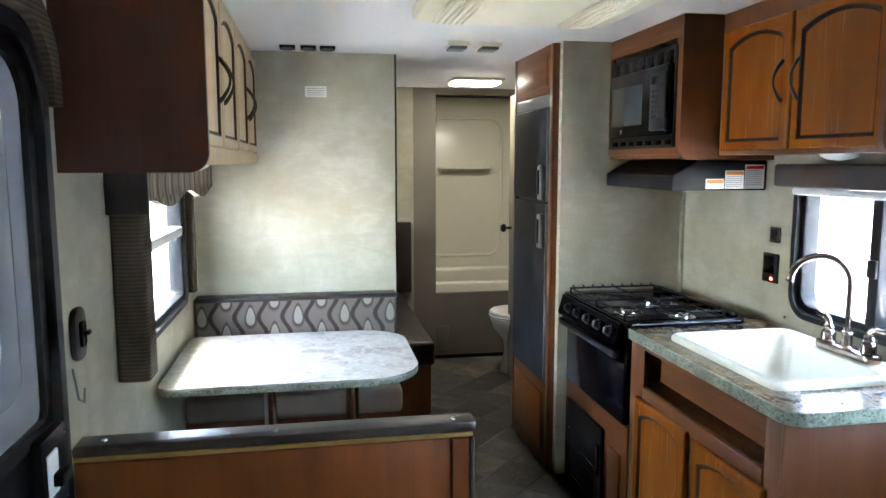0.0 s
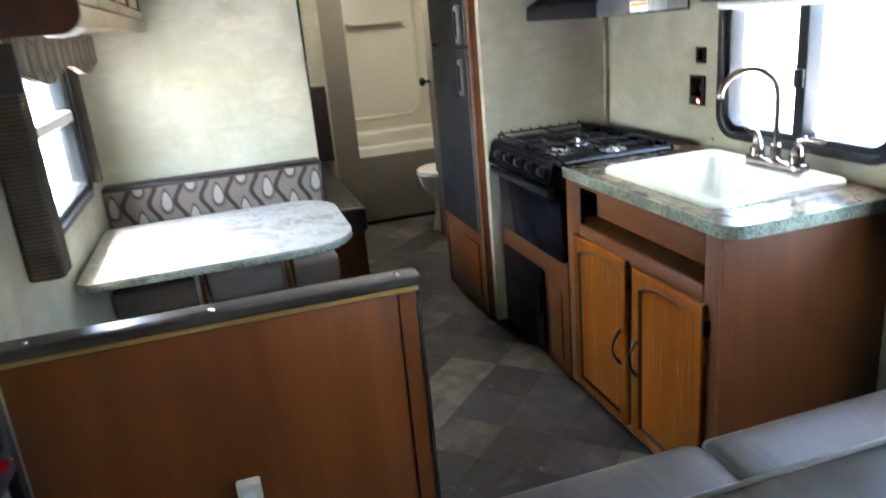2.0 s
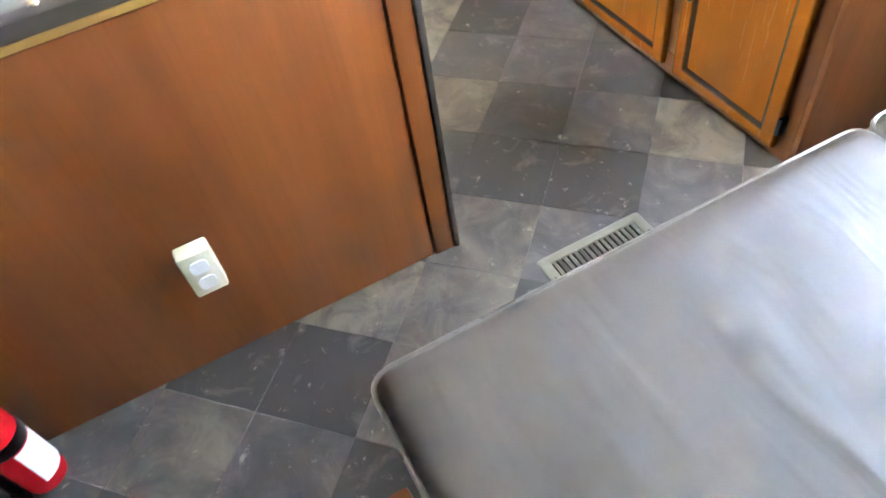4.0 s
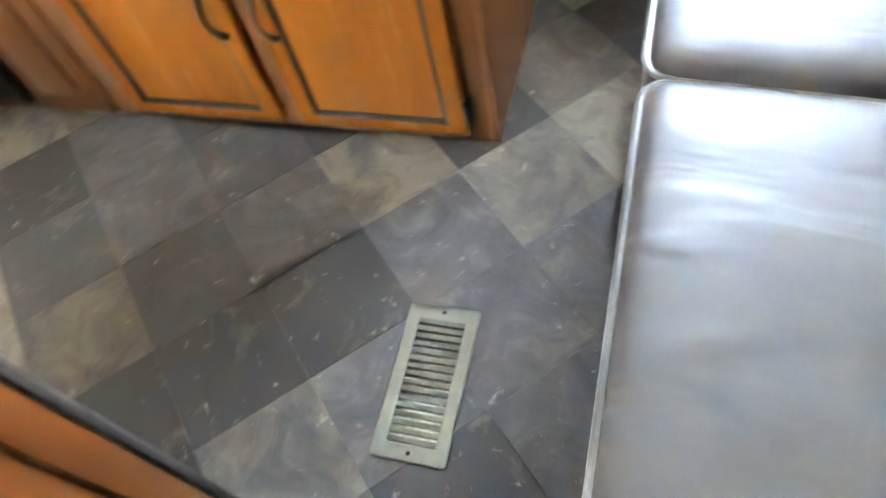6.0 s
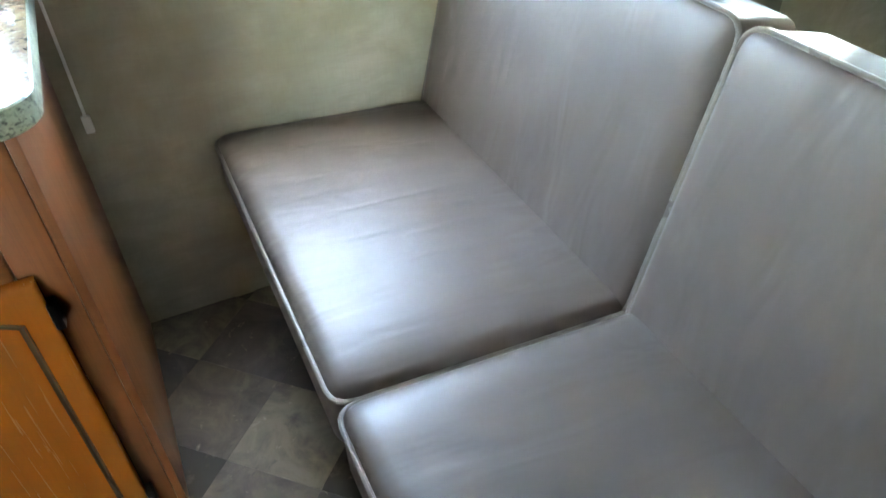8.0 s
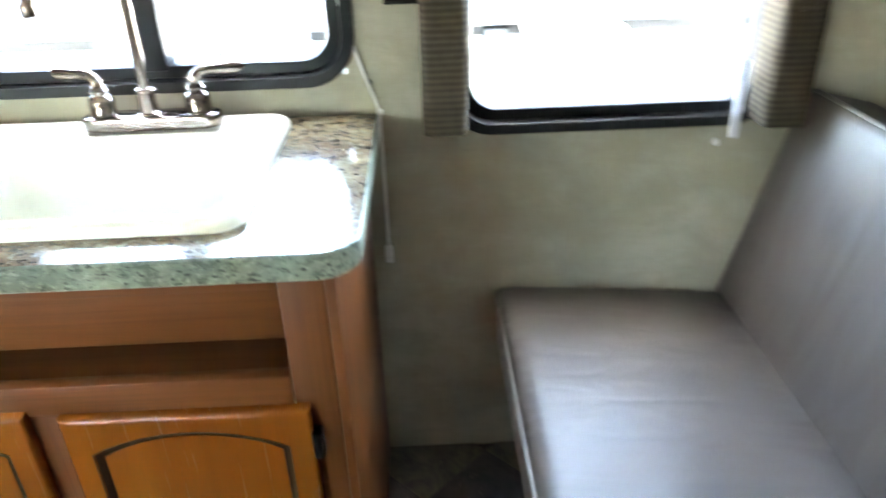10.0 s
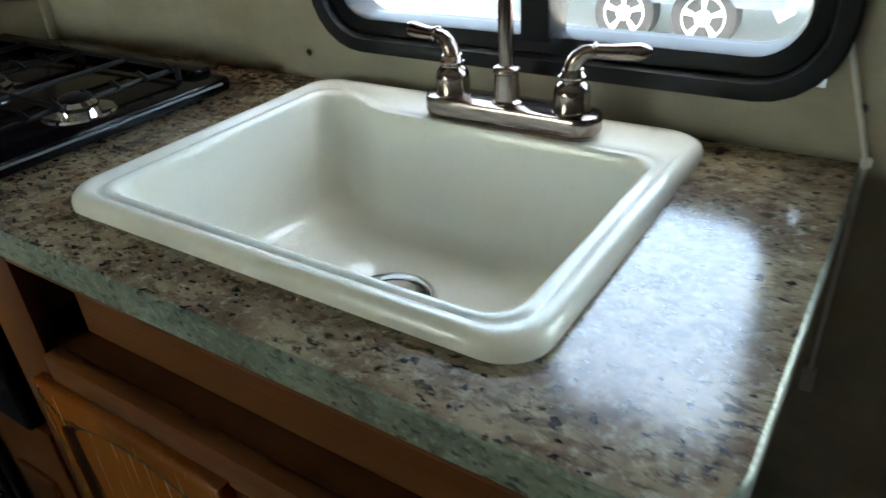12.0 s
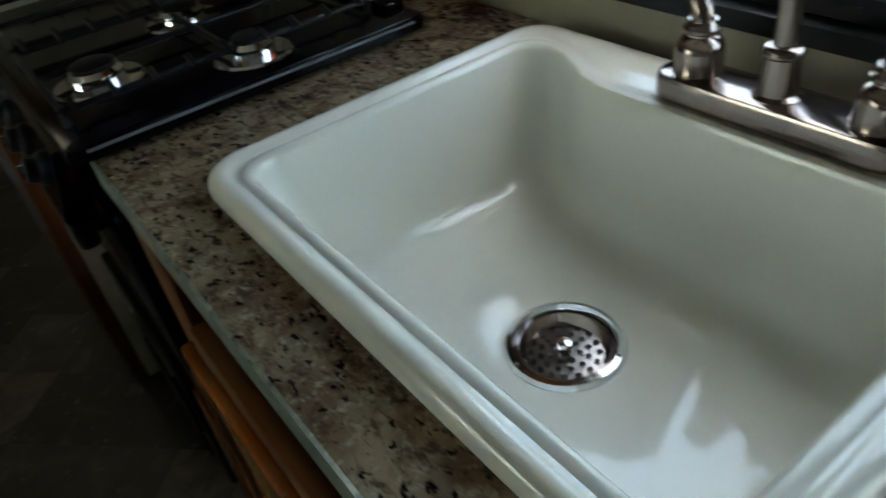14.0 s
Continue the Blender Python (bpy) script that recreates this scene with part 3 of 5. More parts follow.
# ---- dinette ----
def half_wall():
    t = thing("half_wall", (-0.69, 0.27, 0), "low wood-panelled dinette wall with dark brown cap", "half wall")
    part("core", box(XL + 0.002, -0.184, 0.250, 0.29, 0.0, 0.815, 0), M_BODY, t)
    part("panel", box(XL + 0.002, -0.245, 0.240, 0.250, 0.0, 0.797, 0.002), M_PANEL, t)
    part("stile", box(-0.242, -0.194, 0.234, 0.250, 0.0, 0.797, 0.004), M_PANEL, t)
    part("edge_strip", box(XL + 0.002, -0.184, 0.231, 0.250, 0.803, 0.8155, 0.002), M_EDGE, t, "pale yellow edge strip")
    part("end_trim", box(-0.193, -0.179, 0.230, 0.303, 0.0, 0.80, 0.004), M_CAP, t)
    cap = part("cap", slab(rounded(XL + 0.002, -0.173, 0.227, 0.313, (0.02, 0.02, 0.004, 0.004)), "z", 0.816, 0.845, 0.007), M_CAP, t, "dark brown padded cap")
    for x, y in ((-0.235, 0.262), (-0.72, 0.258), (-1.15, 0.268)):
        part("screw", lathe([(0.009, 0), (0.008, 0.003), (0.003, 0.004)], (x, y, 0.845), n=14), M_CHROME, cap)


half_wall()


def bench(y0, y1, back, label):
    """A dinette bench: a wood base with seat and back cushions. back: +1 if its back is at y1."""
    t = thing("dinette_bench", (-0.69, (y0 + y1) / 2, 0), label, "bench", "dinette benches")
    part("base", box(XL + 0.003, -0.215, y0 + 0.03, y1, 0.0, 0.345, 0.004), M_BODY, t)
    part("seat_cushion", box(XL + 0.004, -0.20, y0, y1 - 0.002, 0.347, 0.475, 0.03, 4), M_CUSHION, t, "taupe fabric seat cushion")
    if back > 0:
        c = part("back_cushion", box(XL + 0.004, -0.185, y1 - 0.115, y1 - 0.002, 0.478, 0.862, 0.022, 4), M_OGEE, t, "brown ogee-patterned back cushion")
        part("welt", box(XL + 0.004, -0.183, y1 - 0.118, y1 - 0.001, 0.845, 0.868, 0.009, 3), M_DARKVINYL, c, "dark brown top band")
        part("welt", box(-0.20, -0.181, y1 - 0.118, y1 - 0.001, 0.478, 0.845, 0.009, 3), M_DARKVINYL, c)


bench(1.70, 2.198, 1, "taupe dinette bench with ogee-patterned back against the partition")
bench(0.318, 0.86, -1, "taupe dinette bench seat behind the half wall")


def table():
    t = thing("dinette_table", (-0.70, 1.47, 0), "pale stone-laminate dinette table on two chrome posts", "table")
    loop = rounded(XL + 0.02, -0.188, 1.072, 1.895, (0.22, 0.22, 0.06, 0.06), 12)
    part("tabletop", slab(loop, "z", 0.712, 0.72), M_TABLE, t)
    part("edge_band", slab(loop, "z", 0.688, 0.712, 0.004), M_GREEN, t, "mottled green edge band")
    for x in (-0.812, -0.456):
        leg = part("post", rod((x, 1.47, 0.004), (x, 1.47, 0.688), 0.030, 28), M_CHROME, t, "chrome tube post")
        part("base_plate", lathe([(0.085, 0), (0.08, 0.012), (0.035, 0.02), (0.035, 0.05)], (x, 1.47, 0.001)), M_BLACK, leg)


M_TABLE = marble("table_laminate", (0.385, 0.373, 0.336), (0.262, 0.226, 0.217), (0.279, 0.291, 0.262), (0.492, 0.484, 0.459))
table()


# ---- doors of cabinets ----
def arched(u0, u1, v0, v1, rise, per=14):
    """An outline with a flat arch on top."""
    out = [(u0, v0), (u1, v0)]
    for k in range(per + 1):
        a = k / per
        out.append((u1 + (u0 - u1) * a, v1 - rise + rise * math.sin(math.pi * a) ** 0.8 if 0 < a < 1 else v1 - rise))
    return out


def cabinet_door(parent, x, y0, y1, z0, z1, handle_y, handle_z, way=-1, mat=None, hinge_y=None, knob=True):
    """A raised-panel door with an arched top, its face towards way along x."""
    mat = mat or M_DOOR
    f, s, top = x + way * 0.022, 0.042, 0.036
    hole = lambda e: arched(y0 + s + e, y1 - s - e, z0 + s - 0.006 + e, z1 - top - e, 0.036)
    rect = lambda e: arched(y0 + e, y1 - e, z0 + e, z1 - e, 0.0)
    bm = bmesh.new()
    rings = [(rect(0.002), x), (rect(0), x + way * 0.003), (rect(0), f - way * 0.007), (rect(0.002), f - way * 0.003), (rect(0.006), f - way * 0.0008), (rect(0.011), f), (hole(-0.006), f), (hole(-0.003), f - way * 0.0008), (hole(0), f - way * 0.004), (hole(0.0015), f - way * 0.012)]
    skin(bm, [ring(bm, loop, "x", level) for loop, level in rings])
    d = part("door", bm, mat, parent, "honey-stained door frame with an arched opening")
    part("panel", slab(hole(-0.004), "x", min(x, f - way * 0.0085), max(x, f - way * 0.0085)), mat, d, smooth=False)
    bm = bmesh.new()
    skin(bm, [ring(bm, hole(e), "x", f - way * q) for e, q in ((-0.0065, 0.001), (-0.0045, -0.0004), (0.0, 0.0035), (0.004, 0.0078), (0.0075, 0.0084))])
    part("groove", bm, M_GROOVE, d, "dark glazed groove")
    if knob:
        hy, hz, h = handle_y, handle_z, 0.062
        bow = [(f + way * (0.004 + 0.028 * math.sin(math.pi * k / 12)), hy, hz - h + 2 * h * k / 12) for k in range(13)]
        hd = part("handle", tube(bow, 0.005, 10, radii=[0.007 - 0.003 * math.sin(math.pi * k / 12) for k in range(13)]), M_BRONZE, d, "dark bronze bow handle")
        for e in (-1, 1):
            part_bm = lathe([(0.009, 0), (0.009, 0.004), (0.005, 0.008)], (f, hy, hz + e * h), (way, 0, 0), 14)
            part("foot", part_bm, M_BRONZE, d)
    if hinge_y is not None:
        for hz in (z0 + 0.07, z1 - 0.07):
            part("hinge", box(x, f + way * 0.002, hinge_y - 0.012, hinge_y + 0.002, hz - 0.025, hz + 0.025, 0.003), M_BLACK, d)
    return d


# ---- kitchen base ----
def base_cabinet():
    t = thing("sink_cabinet", (0.9, 0.47, 0), "cherry sink cabinet with open drawer slot and honey doors", "cabinet")
    part("end_panel", box(0.61, XR - 0.002, 0.0, 0.016, 0.0, 0.868, 0.003), M_BODY, t)
    part("end_panel", box(0.63, XR - 0.002, 0.915, 0.93, 0.0, 0.868, 0.002), M_BODY, t)
    part("stile", box(0.61, 0.63, 0.016, 0.080, 0.0, 0.868, 0.003), M_BODY, t)
    part("stile", box(0.61, 0.63, 0.82, 0.93, 0.0, 0.868, 0.003), M_BODY, t)
    part("rail", box(0.61, 0.63, 0.080, 0.82, 0.852, 0.868, 0.002), M_BODY_Y, t)
    part("rail", box(0.604, 0.63, 0.080, 0.82, 0.655, 0.710, 0.006), M_BODY_Y, t)
    part("rail", box(0.61, 0.63, 0.080, 0.82, 0.0, 0.07, 0.003), M_BODY_Y, t)
    part("apron", box(0.64, 0.65, 0.017, 0.745, 0.752, 0.867, 0.002), M_BODY_Y, t, "recessed board behind the open slot")
    part("divider", box(0.61, 0.63, 0.415, 0.48, 0.07, 0.655, 0.002), M_BODY, t)
    part("shelf", box(0.632, XR - 0.003, 0.016, 0.915, 0.690, 0.704, 0), M_BODY_Y, t)
    cabinet_door(t, 0.609, 0.056, 0.424, 0.035, 0.660, 0.396, 0.338, hinge_y=0.056)
    cabinet_door(t, 0.609, 0.470, 0.846, 0.035, 0.668, 0.502, 0.338)


base_cabinet()

SINK = (0.672, 1.172, 0.132, 0.772)


def counter():
    t = thing("countertop", (0.89, 0.46, 0.868), "brown granite-look laminate countertop with green edge", "countertop")
    outer = rounded(0.600, XR - 0.001, -0.035, 0.946, (0.004, 0.004, 0.01, 0.06), 8, 8)
    soft = rounded(0.603, XR - 0.003, -0.032, 0.944, (0.004, 0.004, 0.01, 0.058), 8, 8)
    hole = rounded(SINK[0] + 0.02, SINK[1] - 0.02, SINK[2] + 0.02, SINK[3] - 0.02, 0.04, 8, 8)
    bm = bmesh.new()
    skin(bm, [ring(bm, soft, "z", 0.910), ring(bm, hole, "z", 0.910), ring(bm, hole, "z", 0.874)])
    part("surface", bm, M_TOP, t)
    bm = bmesh.new()
    skin(bm, [ring(bm, soft, "z", 0.9099), ring(bm, outer, "z", 0.907), ring(bm, outer, "z", 0.872), ring(bm, soft, "z", 0.869), ring(bm, hole, "z", 0.869)])
    part("edge_band", bm, M_GREEN, t, "mottled green edge band")
    part("back_strip", box(1.075, XR - 0.001, 0.948, 1.635, 0.869, 0.910, 0.002), M_TOP, t)


counter()


def sink():
    t = thing("kitchen_sink", (0.94, 0.46, 0.91), "cream drop-in kitchen sink with rounded rim", "sink")
    x0, x1, y0, y1 = SINK

    def wavy(inset, r, deck):
        out = []
        for u, v in rounded(x0 + inset, x1 - inset, y0 + inset, y1 - inset, r, 8, 16):
            k = max(0.0, min(1.0, (u - (x0 + 0.20)) / (x1 - x0 - 0.22)))
            s = max(0.0, min(1.0, (0.70 - v) / 0.13))
            s = s * s * (3 - 2 * s)
            out.append((u - k * (deck * s + 0.018 * min(1.0, inset / 0.03)), v))
        return out

    levels = [(0.0, 0.045, 0.0, 0.9105), (0.0, 0.045, 0.0, 0.919), (0.0025, 0.044, 0.0, 0.926), (0.008, 0.042, 0.0, 0.931), (0.014, 0.040, 0.008, 0.9318), (0.0195, 0.039, 0.030, 0.930), (0.0225, 0.038, 0.039, 0.9262), (0.0265, 0.038, 0.043, 0.925), (0.030, 0.037, 0.045, 0.9265), (0.0345, 0.037, 0.047, 0.9272), (0.0385, 0.037, 0.048, 0.9255), (0.042, 0.038, 0.048, 0.920), (0.0445, 0.040, 0.048, 0.905), (0.051, 0.046, 0.048, 0.85), (0.056, 0.050, 0.048, 0.806), (0.0585, 0.053, 0.048, 0.789), (0.064, 0.056, 0.048, 0.773), (0.073, 0.060, 0.047, 0.761), (0.086, 0.062, 0.046, 0.754), (0.11, 0.055, 0.042, 0.750)]
    bm = bmesh.new()
    rings = [ring(bm, wavy(i, r, d), "z", z) for i, r, d, z in levels]
    skin(bm, rings)
    n = len(rings[-1])
    cx, cy = 0.889, 0.450
    last = []
    for v in rings[-1]:
        a = math.atan2(v.co.y - cy, v.co.x - cx)
        last.append(bm.verts.new((cx + 0.071 * math.cos(a), cy + 0.071 * math.sin(a), 0.749)))
    lip = [bm.verts.new((cx + (v.co.x - cx) * 0.88, cy + (v.co.y - cy) * 0.88, 0.744)) for v in last]
    skin(bm, [rings[-1], last, lip])
    part("basin", bm, M_SINK, t)
    d = part("drain", lathe([(0.067, -0.004), (0.062, 0.002), (0.060, 0.005), (0.055, 0.006), (0.052, 0.002), (0.050, -0.012), (0.050, -0.022)], (cx, cy, 0.745), n=40, first=False, last=False), M_CHROME, t, "chrome drain ring")
    part("strainer_basket", lathe([(0.0495, 0.010), (0.047, 0.011), (0.043, 0.003), (0.040, 0.0), (0.001, 0.001)], (cx, cy, 0.734), n=36, first=False), M_NICKEL, d, "steel strainer basket")
    for rad, count in ((0.015, 7), (0.025, 12), (0.035, 16)):
        for k in range(count):
            a = 2 * math.pi * k / count
            part("hole", lathe([(0.0032, 0), (0.0032, 0.0012)], (cx + rad * math.cos(a), cy + rad * math.sin(a), 0.7346), n=8), M_BLACK, d)
    part("knob", lathe([(0.007, 0), (0.005, 0.006), (0.009, 0.010), (0.007, 0.014), (0.001, 0.015)], (cx, cy, 0.735), n=20), M_CHROME, d)


sink()


def faucet():
    x, z = 1.108, 0.931
    t = thing("kitchen_faucet", (x, 0.39, z), "brushed nickel gooseneck faucet with two lever handles", "faucet")
    part("base_plate", slab(rounded(x - 0.030, x + 0.030, 0.257, 0.515, 0.026, 8), "z", z - 0.002, z + 0.026, 0.006), M_NICKEL, t)
    for y, way in ((0.475, 1), (0.296, -1)):
        h = part("handle_body", lathe([(0.0245, 0), (0.025, 0.003), (0.0238, 0.005), (0.0236, 0.024), (0.0225, 0.031), (0.0185, 0.037), (0.0150, 0.040), (0.0150, 0.042), (0.0175, 0.044), (0.0178, 0.047), (0.0150, 0.050), (0.0135, 0.055)], (x, y, z + 0.025), n=32), M_NICKEL, t)
        pts = [(x, y, z + 0.078), (x, y + way * 0.001, z + 0.086), (x + 0.001, y + way * 0.006, z + 0.095), (x + 0.003, y + way * 0.014, z + 0.101), (x + 0.006, y + way * 0.026, z + 0.103), (x + 0.010, y + way * 0.042, z + 0.1025), (x + 0.015, y + way * 0.060, z + 0.1025), (x + 0.020, y + way * 0.076, z + 0.103), (x + 0.0225, y + way * 0.084, z + 0.1035), (x + 0.024, y + way * 0.091, z + 0.104)]
        part("lever", tube(pts, 0.009, 18, radii=[0.0115, 0.0112, 0.0105, 0.0095, 0.0086, 0.0092, 0.0102, 0.0112, 0.0088, 0.0026]), M_NICKEL, h)
        part("collar", lathe([(0.0095, -0.003), (0.0118, -0.001), (0.0118, 0.001), (0.0095, 0.003)], (x + 0.006, y + way * 0.026, z + 0.103), (0.22, way, 0.0), 20), M_NICKEL, h)
    part("spout_base", lathe([(0.0225, 0), (0.0225, 0.003), (0.0185, 0.006), (0.0180, 0.010), (0.0160, 0.040), (0.0178, 0.042), (0.0180, 0.046), (0.0160, 0.049), (0.0125, 0.051)], (x, 0.39, z + 0.024), n=32), M_NICKEL, t)
    d = Vector((-0.155, 0.09, 0)).normalized()
    pts = [Vector((x, 0.39, z + 0.06)), Vector((x, 0.39, z + 0.15))]
    pts += [Vector((x, 0.39, 1.163)) + d * 0.09 * (1 - math.cos(radians(a))) + Vector((0, 0, 0.09 * math.sin(radians(a)))) for a in range(0, 171, 10)]
    neck = part("gooseneck", tube(pts, 0.0105, 18), M_NICKEL, t)
    tip = pts[-1]
    part("aerator", lathe([(0.0115, 0), (0.0125, 0.004), (0.0125, 0.016), (0.0115, 0.02)], tip + Vector((0, 0, 0.004)), (0, 0, -1), 20), M_NICKEL, neck)


faucet()


# ---- sofa ----
def cushion(x0, x1, frame_of, length, thick, name, parent, puff=0.012, cut=0.03):
    """A puffed cushion. frame_of(s, h): place (y, z) at s along its depth and h above its base."""
    bm = bmesh.new()
    nx, ns = 18, 14
    def height(u, v):
        eu, ev = min(u, 1 - u) * (x1 - x0), min(v, 1 - v) * length
        e = max(0.0, 1 - min(eu, ev) / 0.045)
        round_off = cut * (1 - math.sqrt(max(0.0, 1 - e * e)))
        bulge = puff * (math.sin(math.pi * u) * math.sin(math.pi * v)) ** 0.4
        return thick - round_off + bulge
    us = [0, 0.008, 0.02, 0.04] + [0.04 + 0.92 * k / (nx - 1) for k in range(1, nx - 1)] + [0.96, 0.98, 0.992, 1]
    vs = [0, 0.015, 0.035, 0.07] + [0.07 + 0.86 * k / (ns - 1) for k in range(1, ns - 1)] + [0.93, 0.965, 0.985, 1]

    def shape(u, v):
        x, s, r = x0 + (x1 - x0) * u, length * v, 0.035
        cx = min(max(x, x0 + r), x1 - r)
        cs = min(max(s, r), length - r)
        dx, ds = x - cx, s - cs
        if dx and ds:
            m = max(abs(dx), abs(ds)) / math.hypot(dx, ds)
            dx, ds = dx * m, ds * m
        return cx + dx, cs + ds

    top, low = [], []
    for v in vs:
        top.append([]), low.append([])
        for u in us:
            x, s = shape(u, v)
            top[-1].append(bm.verts.new((x, *frame_of(s, height(u, v)))))
            low[-1].append(bm.verts.new((x, *frame_of(s, 0.0))))
    for grid in (top, low):
        for a, b in zip(grid, grid[1:]):
            for k in range(len(us) - 1):
                bm.faces.new((a[k], a[k + 1], b[k + 1], b[k]))
    rim = lambda g: g[0] + [r[-1] for r in g[1:]] + g[-1][::-1][1:] + [r[0] for r in g[::-1][1:-1]]
    rt, rl = rim(top), rim(low)
    skin(bm, [rl, rt])
    c = part(name, bm, M_VINYL, parent)
    line = []
    for v0, u0 in [(0, u) for u in us] + [(v, 1) for v in vs[1:]] + [(1, u) for u in us[::-1][1:]] + [(v, 0) for v in vs[::-1][1:]]:
        x, s = shape(u0, v0)
        line.append((x, *frame_of(s, thick - cut * 0.75)))
    part("piping", tube(line, 0.0045, 8), M_PIPE, c, "pale vinyl piping")
    return c


def sofa():
    t = thing("sofa", (0.32, -0.6, 0), "dark brown vinyl sofa with pale piping", "sofa")
    slope = -0.042
    seat = lambda s, h: (-0.275 - s, 0.375 + slope * s / 0.52 + h)
    for a, b in ((-0.543, 0.331), (0.335, 1.197)):
        cushion(a, b, seat, 0.56, 0.125, "seat_cushion", t)
    tilt = radians(13.6)
    back = lambda s, h: (-0.913 - s * math.sin(tilt) + h * math.cos(tilt), 0.387 + s * math.cos(tilt) + h * math.sin(tilt))
    for a, b in ((-0.543, 0.331), (0.335, 1.197)):
        cushion(a, b, back, 0.53, 0.13, "back_cushion", t, cut=0.014)
    part("base", box(-0.52, 1.17, -0.90, -0.34, 0.02, 0.335, 0.01), M_DARKVINYL, t, "black recessed base")
    bm = box(-0.545, 1.185, -0.012, 0.0, -0.02, 0.51, 0.004)
    bmesh.ops.transform(bm, matrix=Matrix.Translation((0, -0.916, 0.388)) @ Matrix.Rotation(tilt, 4, "X"), verts=bm.verts)
    part("back_board", bm, M_DARKVINYL, t)
    for x in (-0.585,):
        part("leg", box(x, x + 0.035, -0.46, -0.33, 0.0, 0.24, 0.008), M_PANEL, t, "cherry wood foot")
    for x in (-0.50, 1.12):
        part("leg", box(x, x + 0.04, -0.84, -0.80, 0.0, 0.03, 0.004), M_BLACK, t)


sofa()


# ---- low wall behind the sofa ----
def ledge():
    t = thing("ledge_wall", (0.80, -1.15, 0), "low taupe wall with beige stone-look cap behind the sofa", "half wall")
    turn = Matrix.Translation((0.80, -1.165, 0)) @ Matrix.Rotation(radians(-6), 4, "Z")
    for name, bm, mat, label in (
            ("cap", slab(rounded(-0.34, 0.31, -0.062, 0.062, 0.05, 8), "z", 0.906, 0.93, 0.007), M_LEDGE, "beige stone-look cap with a rounded end"),
            ("edge_band", slab(rounded(-0.33, 0.30, -0.054, 0.054, 0.045, 8), "z", 0.88, 0.906, 0.003), M_CAP, "dark strip under the cap"),
            ("core", box(-0.31, 0.27, -0.035, 0.035, 0.0, 0.88, 0.003), M_TAUPE, "")):
        bmesh.ops.transform(bm, matrix=turn, verts=bm.verts)
        part(name, bm, mat, t, label)


ledge()


# ---- stove ----
def stove():
    y0, y1 = 0.948, 1.612
    t = thing("gas_stove", (0.82, 1.27, 0.42), "black gas stove with three burners and oven", "stove")
    part("oven_body", box(0.625, 1.07, y0, y1, 0.505, 0.90, 0.004), M_BLACK, t)
    door = part("oven_door", box(0.592, 0.624, y0 + 0.004, y1 - 0.004, 0.508, 0.815, 0.008, 3), M_GLOSS, t, "glossy black oven door")
    part("oven_handle", slab(rounded(0.545, 0.575, y0 + 0.01, y1 - 0.01, 0.012), "z", 0.785, 0.815, 0.006), M_BLACK, door)
    for y in (y0 + 0.06, y1 - 0.06):
        part("handle_mount", box(0.57, 0.596, y - 0.02, y + 0.02, 0.788, 0.812, 0.004), M_BLACK, door)
    bm = bmesh.new()
    prof = [(0.60, 0.825), (0.552, 0.828), (0.545, 0.84), (0.568, 0.925), (0.60, 0.935)]
    skin(bm, [[bm.verts.new((x, y, z)) for x, z in prof] for y in (y0 + 0.002, y1 - 0.002)], True, True)
    panel = part("control_panel", bm, M_GLOSS, t)
    n = Vector((-0.085, 0, 0.023)).normalized()
    for k in range(5):
        y = y0 + 0.075 + k * 0.115
        c = Vector((0.5565, y, 0.882))
        kn = part("knob", lathe([(0.023, 0), (0.022, 0.006), (0.017, 0.010), (0.016, 0.022), (0.013, 0.024)], c, n, 20), M_BLACK, panel)
        part("pointer", box(c.x - 0.027, c.x - 0.018, y - 0.003, y + 0.003, c.z - 0.008, c.z + 0.016, 0.001), M_CHROME, kn, "bright pointer mark")
    part("cooktop", slab(rounded(0.575, 1.082, y0 - 0.040, y1, 0.012), "z", 0.915, 0.938, 0.005), M_GLOSS, t, "glossy black cooktop")
    part("cooktop_edge", tube([(0.60, y0 - 0.040, 0.930), (1.06, y0 - 0.040, 0.930)], 0.0022, 8), M_GREY, t, "grey metal edge line")
    part("back_lip", box(1.04, 1.076, y0, y1 - 0.004, 0.936, 0.952, 0.005), M_GLOSS, t)
    for x, y, r in ((0.668, 1.09, 0.038), (0.84, 1.225, 0.036), (0.85, 0.988, 0.032)):
        b = part("burner", lathe([(r + 0.024, 0), (r + 0.020, 0.004), (r, 0.005), (r, 0.016), (r - 0.006, 0.022), (0.002, 0.024)], (x, y, 0.937), n=28), M_CHROME, t, "chrome-rimmed burner")
        part("cap", lathe([(r - 0.008, 0), (r - 0.008, 0.005), (r - 0.014, 0.008), (0.002, 0.009)], (x, y, 0.959), n=24), M_BLACK, b)
    for a, b in ((y0 + 0.03, 1.255), (1.275, y1 - 0.025)):
        g = bmesh.new()
        z = 0.957
        for x in (0.60, 0.82, 1.03):
            rod((x, a, z), (x, b, z), 0.0045, 8, g)
        for y in (a, (a + b) / 2, b):
            rod((0.60, y, z), (1.03, y, z), 0.0045, 8, g)
        for k in range(9):
            x = 0.615 + 0.4 * k / 8
            for y in (a, b):
                rod((x, y - 0.012, z + 0.001), (x, y + 0.012, z + 0.010), 0.004, 6, g)
        for x in (0.60, 1.03):
            for y in (a, b):
                rod((x, y, 0.937), (x, y, z), 0.005, 8, g)
        part("grate", g, M_BLACK, t, "black wire grate")


stove()


